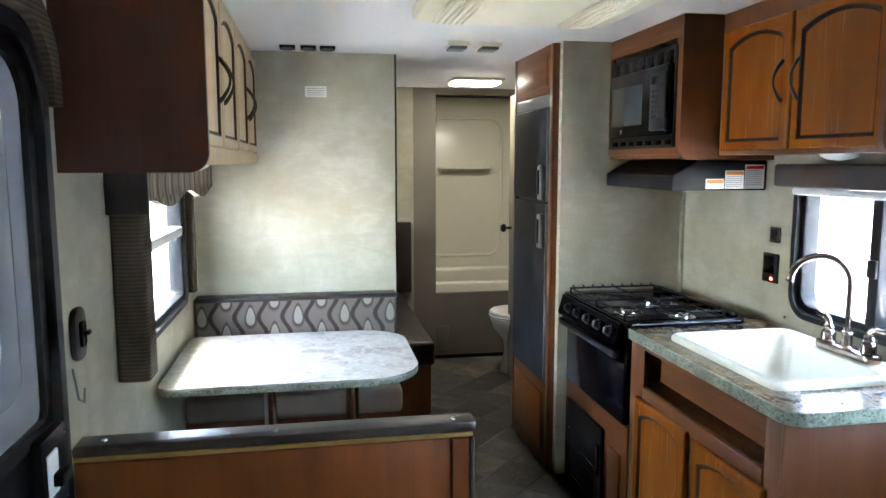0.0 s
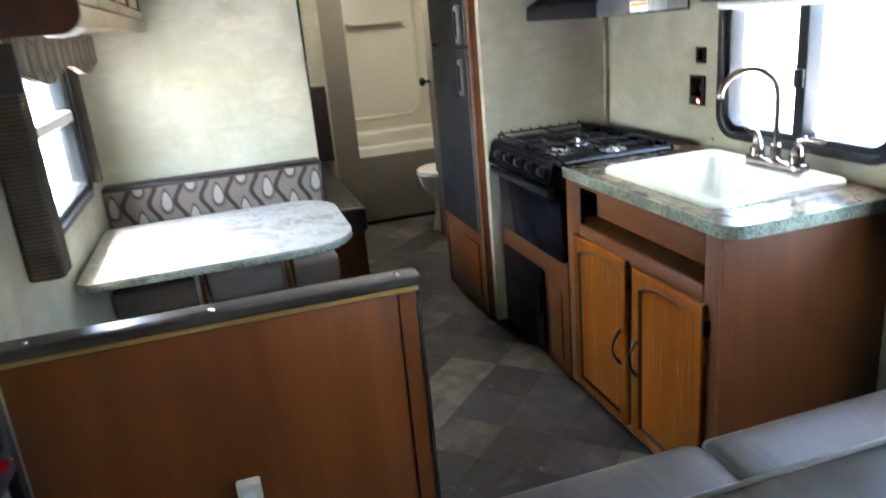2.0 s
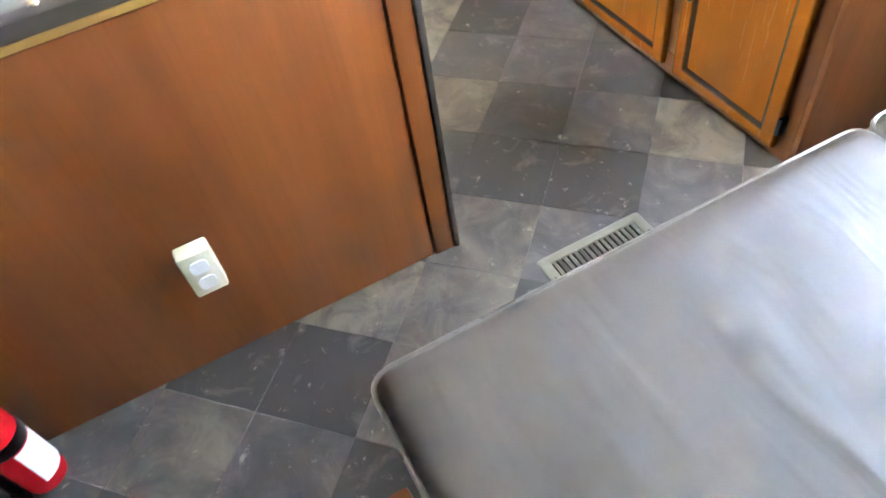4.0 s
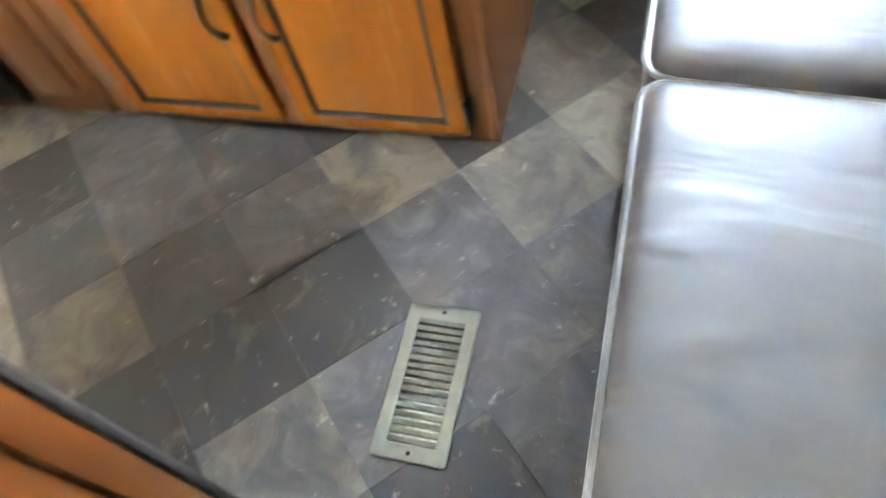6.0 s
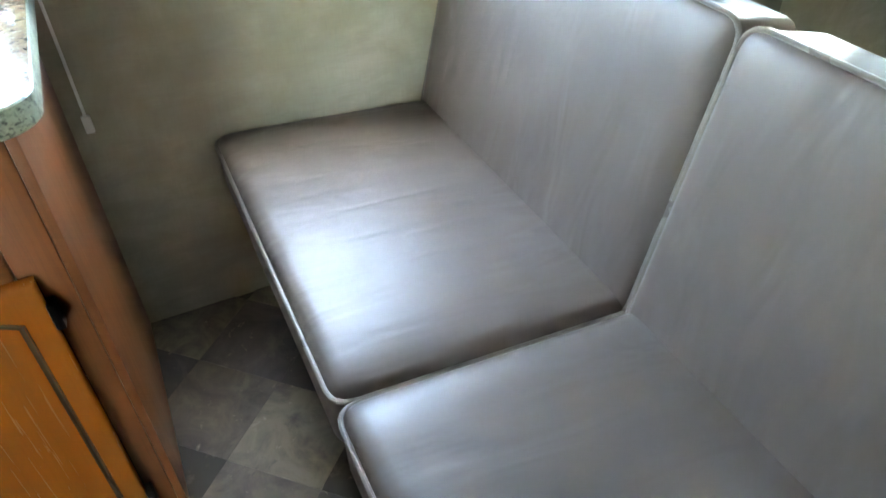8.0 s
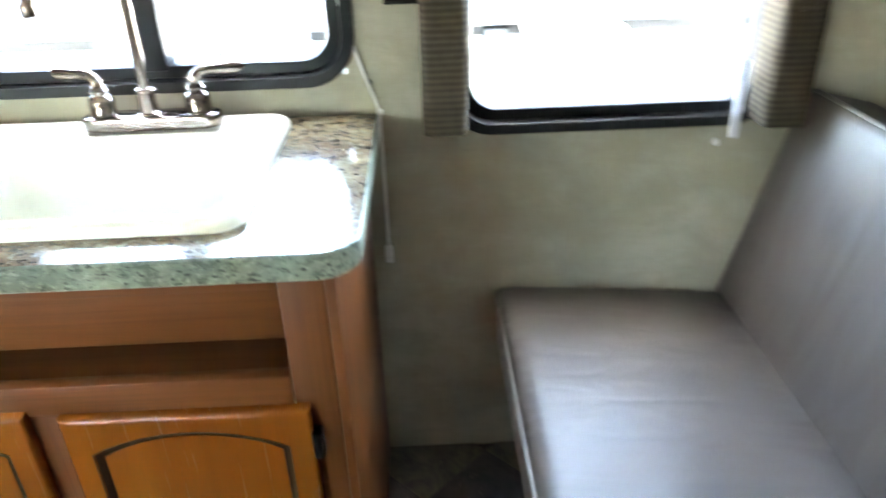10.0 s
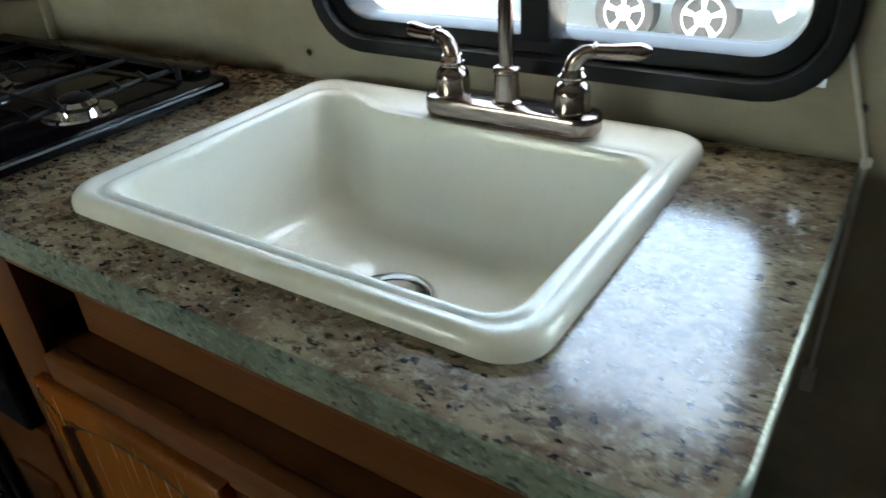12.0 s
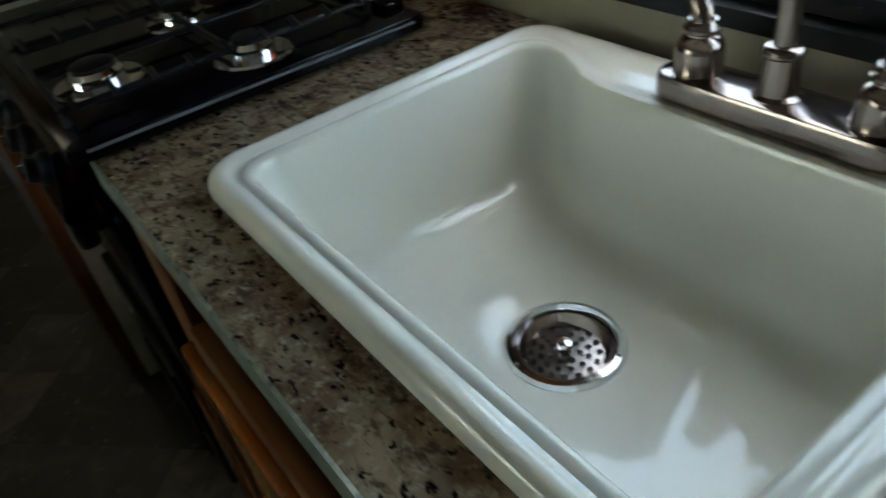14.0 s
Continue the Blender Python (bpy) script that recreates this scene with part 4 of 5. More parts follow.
def under_stove():
    t = thing("furnace_cabinet", (0.9, 1.27, 0), "cherry base under the stove with black furnace grille", "cabinet")
    part("body", box(0.605, 1.19, 0.932, 1.635, 0.0, 0.502, 0.003), M_BODY, t)
    g = part("furnace_door", box(0.585, 0.604, 1.145, 1.585, 0.03, 0.42, 0.008), M_BLACK, t, "black furnace access door")
    part("latch", box(0.578, 0.586, 1.16, 1.19, 0.20, 0.34, 0.003), M_GLOSS, g)
    part("screw", lathe([(0.012, 0), (0.010, 0.004)], (0.585, 1.53, 0.28), (-1, 0, 0), 12), M_CHROME, g)
    for k in range(8):
        part("slat", box(0.580, 0.586, 1.22, 1.5, 0.06 + 0.022 * k, 0.070 + 0.022 * k, 0.002), M_BLACK, g)
    part("small_panel", box(0.594, 0.605, 0.985, 1.10, 0.06, 0.37, 0.005), M_BODY, t)


under_stove()


# ---- upper kitchen cabinets ----
def hood():
    t = thing("range_hood", (1.0, 1.27, 1.445), "black wedge range hood with three warning stickers", "range hood")
    bm = bmesh.new()
    prof = [(XR - 0.002, 1.445), (0.79, 1.445), (0.785, 1.452), (0.787, 1.503), (0.90, 1.566), (XR - 0.002, 1.566)]
    skin(bm, [[bm.verts.new((x, y, z)) for x, z in prof] for y in (0.99, 1.634)], True, True)
    bmesh.ops.bevel(bm, geom=list(bm.edges), offset=0.003, segments=2, affect="EDGES")
    body = part("body", bm, M_BLACK, t)
    for x0, x1, z1, ink in ((0.930, 1.010, 1.492, M_WARN), (1.014, 1.096, 1.525, M_WARN), (1.100, 1.185, 1.548, M_RED)):
        s = part("sticker", box(x0, x1, 0.9885, 0.9902, 1.452, z1, 0), M_WHITE, body, "white warning sticker", False)
        part("sticker_band", box(x0 + 0.004, x1 - 0.004, 0.9875, 0.9885, z1 - 0.018, z1 - 0.005, 0), ink, s, "coloured heading band", False)
        k = z1 - 0.026
        while k > 1.458:
            part("text_line", box(x0 + 0.006, x1 - 0.010, 0.9879, 0.9885, k, k + 0.0025, 0), M_INK, s, "", False)
            k -= 0.008


hood()


def microwave_cabinet():
    t = thing("microwave_cabinet", (1.0, 1.25, 1.567), "cherry wall cabinet framing a built-in microwave", "cabinet")
    loop = rounded(0.79, XR - 0.002, 1.567, ZC - 0.002, (0.002, 0.002, 0.002, 0.045), 8)
    part("side_panel", slab(loop, "y", 0.950, 0.967), M_BODY, t)
    part("bottom_panel", box(0.80, XR - 0.002, 0.968, 1.634, 1.572, 1.588, 0.002), M_BODY_Y, t)
    part("frame_top", box(0.79, 0.808, 0.968, 1.634, 2.035, ZC - 0.002, 0.003), M_BODY_Y, t)
    part("frame_bottom", box(0.79, 0.808, 0.968, 1.634, 1.588, 1.628, 0.003), M_BODY_Y, t)
    part("frame_side", box(0.79, 0.808, 0.968, 1.0, 1.628, 2.035, 0.003), M_BODY, t)
    part("frame_side", box(0.79, 0.808, 1.605, 1.634, 1.628, 2.035, 0.003), M_BODY, t)
    part("back_panel", box(1.15, 1.19, 0.968, 1.634, 1.588, ZC - 0.004, 0), M_BODY, t)
    m = thing("microwave", (0.9, 1.28, 1.63), "black built-in microwave with vented trim kit", "microwave")
    part("trim_kit", frame_ring(rounded(0.985, 1.615, 1.615, 2.012, 0.008), rounded(1.02, 1.575, 1.67, 1.945, 0.006), "x", 0.80, 0.784, 0.003), M_BLACK, m)
    part("body", box(0.80, 1.12, 1.01, 1.59, 1.63, 1.99, 0.004), M_BLACK, m)
    for k in range(7):
        part("vent_slot", box(0.782, 0.79, 1.010 + 0.083 * k, 1.070 + 0.083 * k, 1.945, 1.995, 0.003), M_GLOSS, m)
        part("vent_slot", box(0.782, 0.79, 1.010 + 0.083 * k, 1.070 + 0.083 * k, 1.628, 1.648, 0.003), M_GLOSS, m)
    d = part("door", box(0.760, 0.80, 1.000, 1.570, 1.668, 1.945, 0.014, 4), M_GLOSS, m, "glossy black door")
    part("door_window", box(0.756, 0.762, 1.22, 1.52, 1.715, 1.885, 0.003), M_LCD, d)
    c = part("control_panel", box(0.757, 0.763, 1.02, 1.15, 1.685, 1.915, 0.003), M_BLACK, d)
    part("display", box(0.755, 0.758, 1.035, 1.135, 1.87, 1.90, 0.001), M_LCD, c)
    for r in range(6):
        for q in range(3):
            part("key", box(0.7552, 0.758, 1.037 + 0.034 * q, 1.062 + 0.034 * q, 1.735 + 0.02 * r, 1.748 + 0.02 * r, 0.001), M_LCD, c)
    part("badge", lathe([(0.011, 0), (0.010, 0.002)], (0.758, 1.42, 1.69), (-1, 0, 0), 16), M_CHROME, d)


microwave_cabinet()


def upper_cabinet():
    t = thing("wall_cabinet", (1.07, 0.49, 1.60), "cherry wall cabinet with two arched doors over the sink", "cabinet")
    part("body", box(0.955, XR - 0.002, 0.069, 0.949, 1.585, ZC - 0.002, 0.003), M_BODY, t)
    loop = rounded(0.885, XR - 0.002, 1.572, ZC - 0.002, (0.002, 0.002, 0.002, 0.05), 8)
    part("end_panel", slab(loop, "y", 0.050, 0.068), M_BODY, t)
    cabinet_door(t, 0.953, 0.515, 0.905, 1.600, 2.045, 0.552, 1.825)
    cabinet_door(t, 0.953, 0.100, 0.503, 1.600, 2.045, 0.466, 1.825, hinge_y=0.100)


upper_cabinet()

lamp = thing("puck_lamp", (1.05, 0.41, 1.56), "white dome lamp under the wall cabinet", "lamp")
part("dome", lathe([(0.001, 0), (0.035, 0.004), (0.055, 0.014), (0.062, 0.026)], (1.06, 0.42, 1.563), n=28), M_WHITE, lamp)
part("rim", lathe([(0.068, 0), (0.068, 0.010)], (1.06, 0.42, 1.588), n=28), M_CHROME, lamp)

vb = thing("window_valance", (1.14, 0.38, 1.465), "dark brown padded valance bar over the sink window", "valance")
part("bar", box(1.085, XR - 0.002, -0.06, 0.79, 1.468, 1.552, 0.012, 3), M_CAP, vb)
part("shade_roll", rod((1.16, 0.02, 1.452), (1.16, 0.76, 1.452), 0.014, 16), M_SHADE, vb, "white rolled shade")

cord = thing("hanging_cord", (1.185, 0.0, 0.58), "white shade cord held by clear wall cleats", "cord")
part("cord", tube([(1.172, 0.075, 1.45), (1.178, 0.05, 1.25), (1.186, 0.005, 1.05), (1.190, -0.037, 0.918), (1.192, -0.037, 0.75), (1.192, -0.036, 0.59)], 0.0032, 8), M_WHITE, cord)
part("cleat", box(1.186, 1.198, -0.045, -0.027, 0.565, 0.605, 0.003), M_WHITE, cord)
part("cleat", box(1.186, 1.198, -0.044, -0.032, 0.908, 0.920, 0.003), M_WHITE, cord)
strap = thing("shade_strap", (1.18, -0.75, 0.82), "clear plastic shade strap at the sofa window", "strap")
part("strap", box(1.160, 1.164, -0.772, -0.752, 0.84, 1.0, 0.001), M_FILM, strap)
part("cleat", lathe([(0.008, 0), (0.006, 0.006)], (1.199, -0.743, 0.818), (-1, 0, 0), 12), M_WHITE, strap)

sw = thing("wall_switch", (1.195, 0.9, 1.24), "small black wall switch beside the sink window", "switch")
part("plate", box(1.190, 1.199, 0.880, 0.940, 1.240, 1.302, 0.003), M_BLACK, sw)
part("rocker", box(1.184, 1.191, 0.895, 0.925, 1.252, 1.290, 0.003), M_GLOSS, sw)
mp = thing("monitor_panel", (1.195, 0.91, 1.09), "black monitor panel with red light on wall", "switch")
part("plate", box(1.188, 1.199, 0.880, 0.974, 1.078, 1.196, 0.004), M_BLACK, mp)
part("face", box(1.185, 1.189, 0.892, 0.962, 1.115, 1.186, 0.002), M_GLOSS, mp)
part("led", lathe([(0.005, 0), (0.004, 0.003)], (1.188, 0.912, 1.095), (-1, 0, 0), 10), M_LED, mp, "red indicator light")
bx = thing("wall_box", (1.19, -0.095, 1.126), "black wall-mounted box beside the sofa window", "panel")
part("case", box(1.165, 1.199, -0.128, -0.06, 1.126, 1.30, 0.004), M_BLACK, bx)
part("face", box(1.162, 1.166, -0.122, -0.066, 1.134, 1.292, 0.002), M_GLOSS, bx)
ob = thing("wall_screws", (1.199, 0.83, 0.93), "pair of small screws low on kitchen wall", "screw")
part("screw", lathe([(0.007, 0), (0.006, 0.003)], (1.199, 0.83, 0.955), (-1, 0, 0), 10), M_CHROME, ob)
part("screw", lathe([(0.006, 0), (0.005, 0.003)], (1.199, -0.02, 0.975), (-1, 0, 0), 10), M_GREY, ob)


# ---- fridge ----
def fridge():
    c = thing("fridge_cabinet", (0.86, 1.98, 0), "cherry surround cabinet of the fridge", "cabinet")
    part("side_panel", box(0.532, 1.19, 1.679, 1.694, 0.0, ZC - 0.002, 0.002), M_BODY, c)
    part("side_panel", box(0.532, 1.19, 2.317, 2.332, 0.0, ZC - 0.002, 0.002), M_BODY, c)
    part("stile", box(0.522, 0.54, 1.679, 1.717, 0.0, ZC - 0.002, 0.003), M_BODY, c)
    part("stile", box(0.522, 0.54, 2.295, 2.332, 0.0, ZC - 0.002, 0.003), M_BODY, c)
    top = part("top_panel", box(0.524, 0.54, 1.717, 2.295, 1.888, ZC - 0.002, 0.003), M_BODY_Y, c)
    part("raised_panel", box(0.517, 0.525, 1.757, 2.257, 1.925, 2.08, 0.006), M_BODY_Y, top)
    low = part("lower_panel", box(0.524, 0.54, 1.717, 2.295, 0.0, 0.44, 0.003), M_BODY_Y, c)
    part("raised_panel", box(0.516, 0.525, 1.767, 2.247, 0.08, 0.38, 0.007), M_PANEL, low)
    f = thing("fridge", (0.8, 1.98, 0.44), "black two-door trailer fridge with grey handles", "fridge")
    part("body", box(0.545, 1.15, 1.719, 2.293, 0.442, 1.886, 0.004), M_BLACK, f)
    part("top_grille", box(0.522, 0.545, 1.719, 2.293, 1.826, 1.886, 0.006), M_GREY, f, "dark grey top trim")
    for z0, z1, hz in ((1.366, 1.822, 1.458), (0.445, 1.355, 1.217)):
        d = part("door", box(0.512, 0.545, 1.721, 2.291, z0, z1, 0.008, 3), M_FRIDGE, f)
        part("door_edge", box(0.509, 0.545, 1.717, 1.724, z0, z1, 0.003), M_GREY, d)
        h = part("handle", box(0.487, 0.514, 1.745, 1.795, hz - 0.085, hz + 0.085, 0.010, 3), M_GREY, d, "grey recessed handle")
        part("grip", box(0.480, 0.489, 1.755, 1.785, hz - 0.06, hz + 0.06, 0.004), M_BLACK, h)


fridge()


# ---- left wall cabinet and wall fittings ----
def left_cabinet():
    t = thing("wall_cabinet", (-1.05, 1.2, 1.567), "cherry wall cabinet with maple doors over dinette", "cabinet")
    loop = rounded(XL + 0.002, -0.862, 1.532, ZC - 0.002, (0.05, 0.002, 0.002, 0.002), 8)
    # shade of this end is put into its colour
    part("end_panel", slab(loop, "y", 0.258, 0.278), M_SHADED_CHERRY, t, "cherry end panel with its shade in the colour")
    # body, rail and doors have the light on them in their colour
    part("body", box(XL + 0.002, -0.906, 0.279, 2.195, 1.57, ZC - 0.002, 0.003), M_LIT_MAPLE, t)
    part("bottom_rail", box(-0.912, -0.889, 0.279, 2.195, 1.55, 1.60, 0.004), M_LIT_MAPLE, t)
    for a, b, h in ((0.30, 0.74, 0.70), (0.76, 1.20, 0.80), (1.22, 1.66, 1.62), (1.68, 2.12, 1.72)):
        cabinet_door(t, -0.905, a, b, 1.605, 2.06, h, 1.81, 1, M_LIT_MAPLE)
    pl = thing("puck_lamp", (-1.0, 1.3, 1.56), "white dome lamp under the dinette cabinet", "lamp")
    part("dome", lathe([(0.001, 0), (0.035, 0.004), (0.055, 0.014), (0.062, 0.028)], (-0.97, 0.62, 1.530), n=28), M_WHITE, pl)
    part("rim", lathe([(0.066, 0), (0.066, 0.014)], (-0.97, 0.62, 1.556), n=28), M_WHITE, pl)


left_cabinet()

ls = thing("door_switch", (XL, 0.235, 1.1), "black oval switch plate by entry door", "switch")
part("plate", slab(rounded(0.265, 0.355, 1.050, 1.188, 0.035), "x", XL + 0.001, XL + 0.018, 0.005), M_BLACK, ls)
part("rocker", slab(rounded(0.29, 0.33, 1.085, 1.153, 0.012), "x", XL + 0.017, XL + 0.026, 0.003), M_GLOSS, ls)
part("toggle", box(XL + 0.024, XL + 0.036, 0.315, 0.338, 1.113, 1.125, 0.003), M_BLACK, ls)
hk = thing("wall_hook", (XL, 0.24, 0.96), "thin grey hook on the wall by the door", "hook")
part("wire", tube([(XL + 0.002, 0.275, 1.036), (XL + 0.012, 0.262, 1.00), (XL + 0.014, 0.270, 0.957), (XL + 0.02, 0.292, 0.941), (XL + 0.016, 0.316, 0.972)], 0.003, 8), M_GREY, hk)


def extinguisher():
    x, y, lift = -1.158, 0.135, -0.145
    t = thing("fire_extinguisher", (x, y, 0.18 + lift), "red fire extinguisher with black head and yellow pin", "fire extinguisher")
    c = part("cylinder", lathe([(0.030, 0.0), (0.040, 0.006), (0.043, 0.018), (0.043, 0.235), (0.036, 0.265), (0.018, 0.285), (0.016, 0.30)], (x, y, 0.18 + lift), n=32), M_RED, t)
    part("strap", lathe([(0.0445, 0), (0.0455, 0.004), (0.0455, 0.026), (0.0445, 0.03)], (x, y, 0.335 + lift), n=32), M_BLACK, t)
    bm = bmesh.new()
    rows = [[bm.verts.new((x + 0.0436 * math.cos(radians(a)), y + 0.0436 * math.sin(radians(a)), z)) for a in range(-70, 31, 10)] for z in (0.22 + lift, 0.33 + lift)]
    for k in range(10):
        bm.faces.new((rows[0][k], rows[0][k + 1], rows[1][k + 1], rows[1][k]))
    part("label", bm, M_WHITE, c, "white instruction label")
    h = part("valve_head", lathe([(0.018, 0), (0.020, 0.01), (0.020, 0.035), (0.012, 0.042)], (x, y, 0.478 + lift), n=20), M_BLACK, t)
    part("lever", tube([(x - 0.01, y - 0.01, 0.515 + lift), (x + 0.02, y - 0.02, 0.53 + lift), (x + 0.06, y - 0.035, 0.525 + lift), (x + 0.07, y - 0.04, 0.505 + lift)], 0.007, 10), M_BLACK, h)
    part("lever", tube([(x, y, 0.505 + lift), (x + 0.03, y - 0.02, 0.50 + lift), (x + 0.06, y - 0.035, 0.485 + lift)], 0.006, 10), M_BLACK, h)
    part("pin_ring", tube([(x + 0.01 + 0.018 * math.cos(a), y + 0.02, 0.53 + lift + 0.018 * math.sin(a)) for a in (2 * math.pi * k / 16 for k in range(17))], 0.003, 8), M_YELLOW, h, "yellow pull pin")
    part("bracket", box(XL + 0.002, x - 0.04, y - 0.025, y + 0.025, 0.19 + lift, 0.45 + lift, 0.004), M_BLACK, t)


extinguisher()

ol = thing("power_outlet", (-0.73, 0.25, 0.2), "white power outlet box on the half wall", "outlet")
cv = part("cover", box(-0.744, -0.680, 0.202, 0.2395, 0.243, 0.356, 0.005), M_ALMOND, ol)
for z in (0.277, 0.322):
    part("socket", slab(rounded(-0.729, -0.695, z - 0.016, z + 0.016, 0.010), "y", 0.199, 0.2025), M_WHITE, cv)

sk = thing("wall_sticker", (-0.62, 2.199, 1.86), "small white notice sticker on dinette partition", "sticker")
part("paper", box(-0.640, -0.530, 2.1975, 2.1995, 1.893, 1.948, 0), M_WHITE, sk, smooth=False)
for z in (1.902, 1.913, 1.924, 1.935):
    part("text_line", box(-0.63, -0.54, 2.1968, 2.1975, z, z + 0.003, 0), M_INK, sk, smooth=False)


# ---- ceiling fittings ----
def air_conditioner():
    t = thing("air_conditioner", (0.13, 0.6, 2.03), "cream ceiling air conditioner shroud with louvres", "air conditioner")
    part("shroud", slab(rounded(-0.24, 0.50, 0.20, 1.04, 0.05), "z", 2.065, ZC - 0.001, 0.012), M_ALMOND, t)
    for x in (-0.17, 0.30):
        v = part("louvre_frame", box(x, x + 0.13, 0.42, 0.99, 2.054, 2.066, 0.003), M_ALMOND, t)
        for k in range(5):
            part("slat", box(x + 0.012 + 0.022 * k, x + 0.026 + 0.022 * k, 0.44, 0.97, 2.048, 2.0545, 0.001), M_ALMOND, v)


air_conditioner()
for x in (0.025, 0.178):
    cl = thing("ceiling_light", (x + 0.05, 1.85, 2.07), "small twin ceiling light with smoked lens", "ceiling light", "twin ceiling lights")
    part("frame", box(x, x + 0.105, 1.72, 1.85, 2.10, ZC - 0.001, 0.004), M_ALMOND, cl)
    part("lens", box(x + 0.01, x + 0.095, 1.73, 1.84, 2.085, 2.102, 0.008), M_GREY, cl)
for x in (-0.755, -0.655, -0.5625):
    cc = thing("ceiling_clip", (x + 0.035, 2.0, 2.07), "small black bracket at the ceiling edge", "bracket", "ceiling brackets")
    part("plate", box(x, x + 0.075, 1.97, 2.05, 2.104, ZC - 0.001, 0.003), M_BLACK, cc)
    part("tongue", box(x + 0.015, x + 0.06, 1.965, 1.985, 2.092, 2.106, 0.003), M_GREY, cc)


# ---- bunk and bath ----
bk = thing("bunk_bed", (-0.55, 3.05, 0), "lower bunk with dark brown mattress on wood base", "bed")
part("base", box(XL + 0.003, 0.035, 2.30, 3.838, 0.0, 0.40, 0.004), M_BODY, bk)
part("mattress", box(XL + 0.004, 0.055, 2.26, 3.836, 0.402, 0.545, 0.03, 4), M_DARKVINYL, bk, "dark brown vinyl mattress")
part("head_panel", box(XL + 0.004, 0.128, 3.80, 3.838, 0.547, 1.10, 0.01), M_DARKVINYL, bk, "dark padded end panel")


def shower():
    t = thing("shower_surround", (0.74, 4.2, 0), "cream moulded tub and shower surround", "shower")
    part("back_panel", box(0.20, XR - 0.003, 4.42, 4.455, 0.0, 2.10, 0.004), M_SHOWER, t)
    part("side_panel", box(0.20, 0.225, 3.884, 4.418, 0.0, 2.10, 0.004), M_SHOWER, t)
    part("side_panel", box(1.165, XR - 0.003, 3.884, 4.418, 0.0, 2.10, 0.004), M_SHOWER, t)
    part("tub_rim", box(0.226, 1.164, 3.884, 3.98, 0.0, 0.60, 0.02, 3), M_SHOWER, t)
    part("tub_back", box(0.226, 1.164, 4.28, 4.418, 0.0, 0.66, 0.03, 3), M_SHOWER, t)
    part("shelf", slab(rounded(0.44, 0.895, 4.32, 4.42, (0.05, 0.003, 0.003, 0.05)), "z", 1.495, 1.517, 0.006), M_SHOWER, t)
    part("rib", tube([(0.24, 4.418, 1.93), (0.88, 4.418, 1.93)] + [(0.88 + 0.12 * math.sin(radians(a)), 4.418, 1.81 + 0.12 * math.cos(radians(a))) for a in range(10, 91, 10)] + [(1.00, 4.418, 0.87)] + [(0.88 + 0.12 * math.cos(radians(a)), 4.418, 0.87 - 0.12 * math.sin(radians(a))) for a in range(10, 91, 10)] + [(0.24, 4.418, 0.75)], 0.014, 10), M_SHOWER, t)


shower()
sc = thing("cover_plate", (0.36, 3.84, 0.06), "taupe cover plate low on bath wall", "panel")
part("plate", box(0.328, 0.429, 3.832, 3.8395, 0.063, 0.266, 0.003), M_VENT, sc)
bl = thing("bath_light", (0.55, 3.55, 2.05), "lit cream ceiling light over the bath", "ceiling light")
part("frame", box(0.32, 0.68, 3.12, 3.40, 2.10, ZC - 0.001, 0.006), M_ALMOND, bl)
part("diffuser", box(0.34, 0.66, 3.15, 3.37, 2.085, 2.102, 0.01), M_LAMP, bl, "glowing diffuser")


def toilet():
    x, y = 0.86, 3.42
    t = thing("toilet", (x, y, 0), "cream plastic toilet in the bathroom", "toilet")
    part("pedestal", lathe([(0.12, 0), (0.11, 0.05), (0.085, 0.15), (0.10, 0.26), (0.16, 0.34)], (x, y, 0.001), n=28), M_SHOWER, t)
    part("bowl", lathe([(0.10, 0.24), (0.17, 0.33), (0.195, 0.40), (0.195, 0.415), (0.14, 0.415), (0.10, 0.33), (0.01, 0.30)], (x, y, 0), n=32), M_SHOWER, t)
    part("seat", lathe([(0.12, 0), (0.20, 0), (0.205, 0.010), (0.20, 0.020), (0.12, 0.018)], (x, y, 0.418), n=32), M_SHOWER, t)
    part("lid", lathe([(0.20, 0), (0.202, 0.010), (0.19, 0.022), (0.01, 0.026)], (x, y, 0.440), n=32), M_SHOWER, t)
    part("tank", box(x + 0.12, x + 0.30, y - 0.17, y + 0.17, 0.33, 0.70, 0.02, 3), M_SHOWER, t)


toilet()
bd = thing("door_2", (0.78, 3.0, 0), "open taupe bathroom door with dark knob", "door", kind="structure")
part("door_leaf", box(0.765, 0.80, 2.70, 3.30, 0.01, 2.02, 0.004), M_TAUPE, bd)
part("door_handle", lathe([(0.010, 0), (0.009, 0.035), (0.026, 0.045), (0.030, 0.06), (0.022, 0.074), (0.004, 0.078)], (0.765, 3.24, 1.095), (-1, 0, 0), 20), M_BLACK, bd, "dark round knob")


# ---- floor vent ----
def floor_vent():
    t = thing("floor_vent", (0.057, 0.033, 0.0), "olive metal floor register with dark louvres", "vent")
    part("frame", frame_ring(rounded(-0.059, 0.222, -0.043, 0.087, 0.008), rounded(-0.032, 0.195, -0.020, 0.064, 0.004), "z", 0.0005, 0.006, 0.002), M_VENT, t)
    part("well", box(-0.034, 0.197, -0.022, 0.066, 0.0006, 0.0012, 0), M_DUCT, t, "bright sheet-metal duct bottom", False)
    for k in range(16):
        x = -0.025 + 0.0143 * k
        bm = box(x - 0.0045, x + 0.0045, -0.020, 0.064, 0.0028, 0.0048, 0.0006, 1)
        part("slat", bm, M_SLAT, t)
    for x in (-0.046, 0.209):
        part("screw", lathe([(0.004, 0), (0.0035, 0.0012)], (x, 0.022, 0.0058), n=10), M_BLACK, t)


floor_vent()


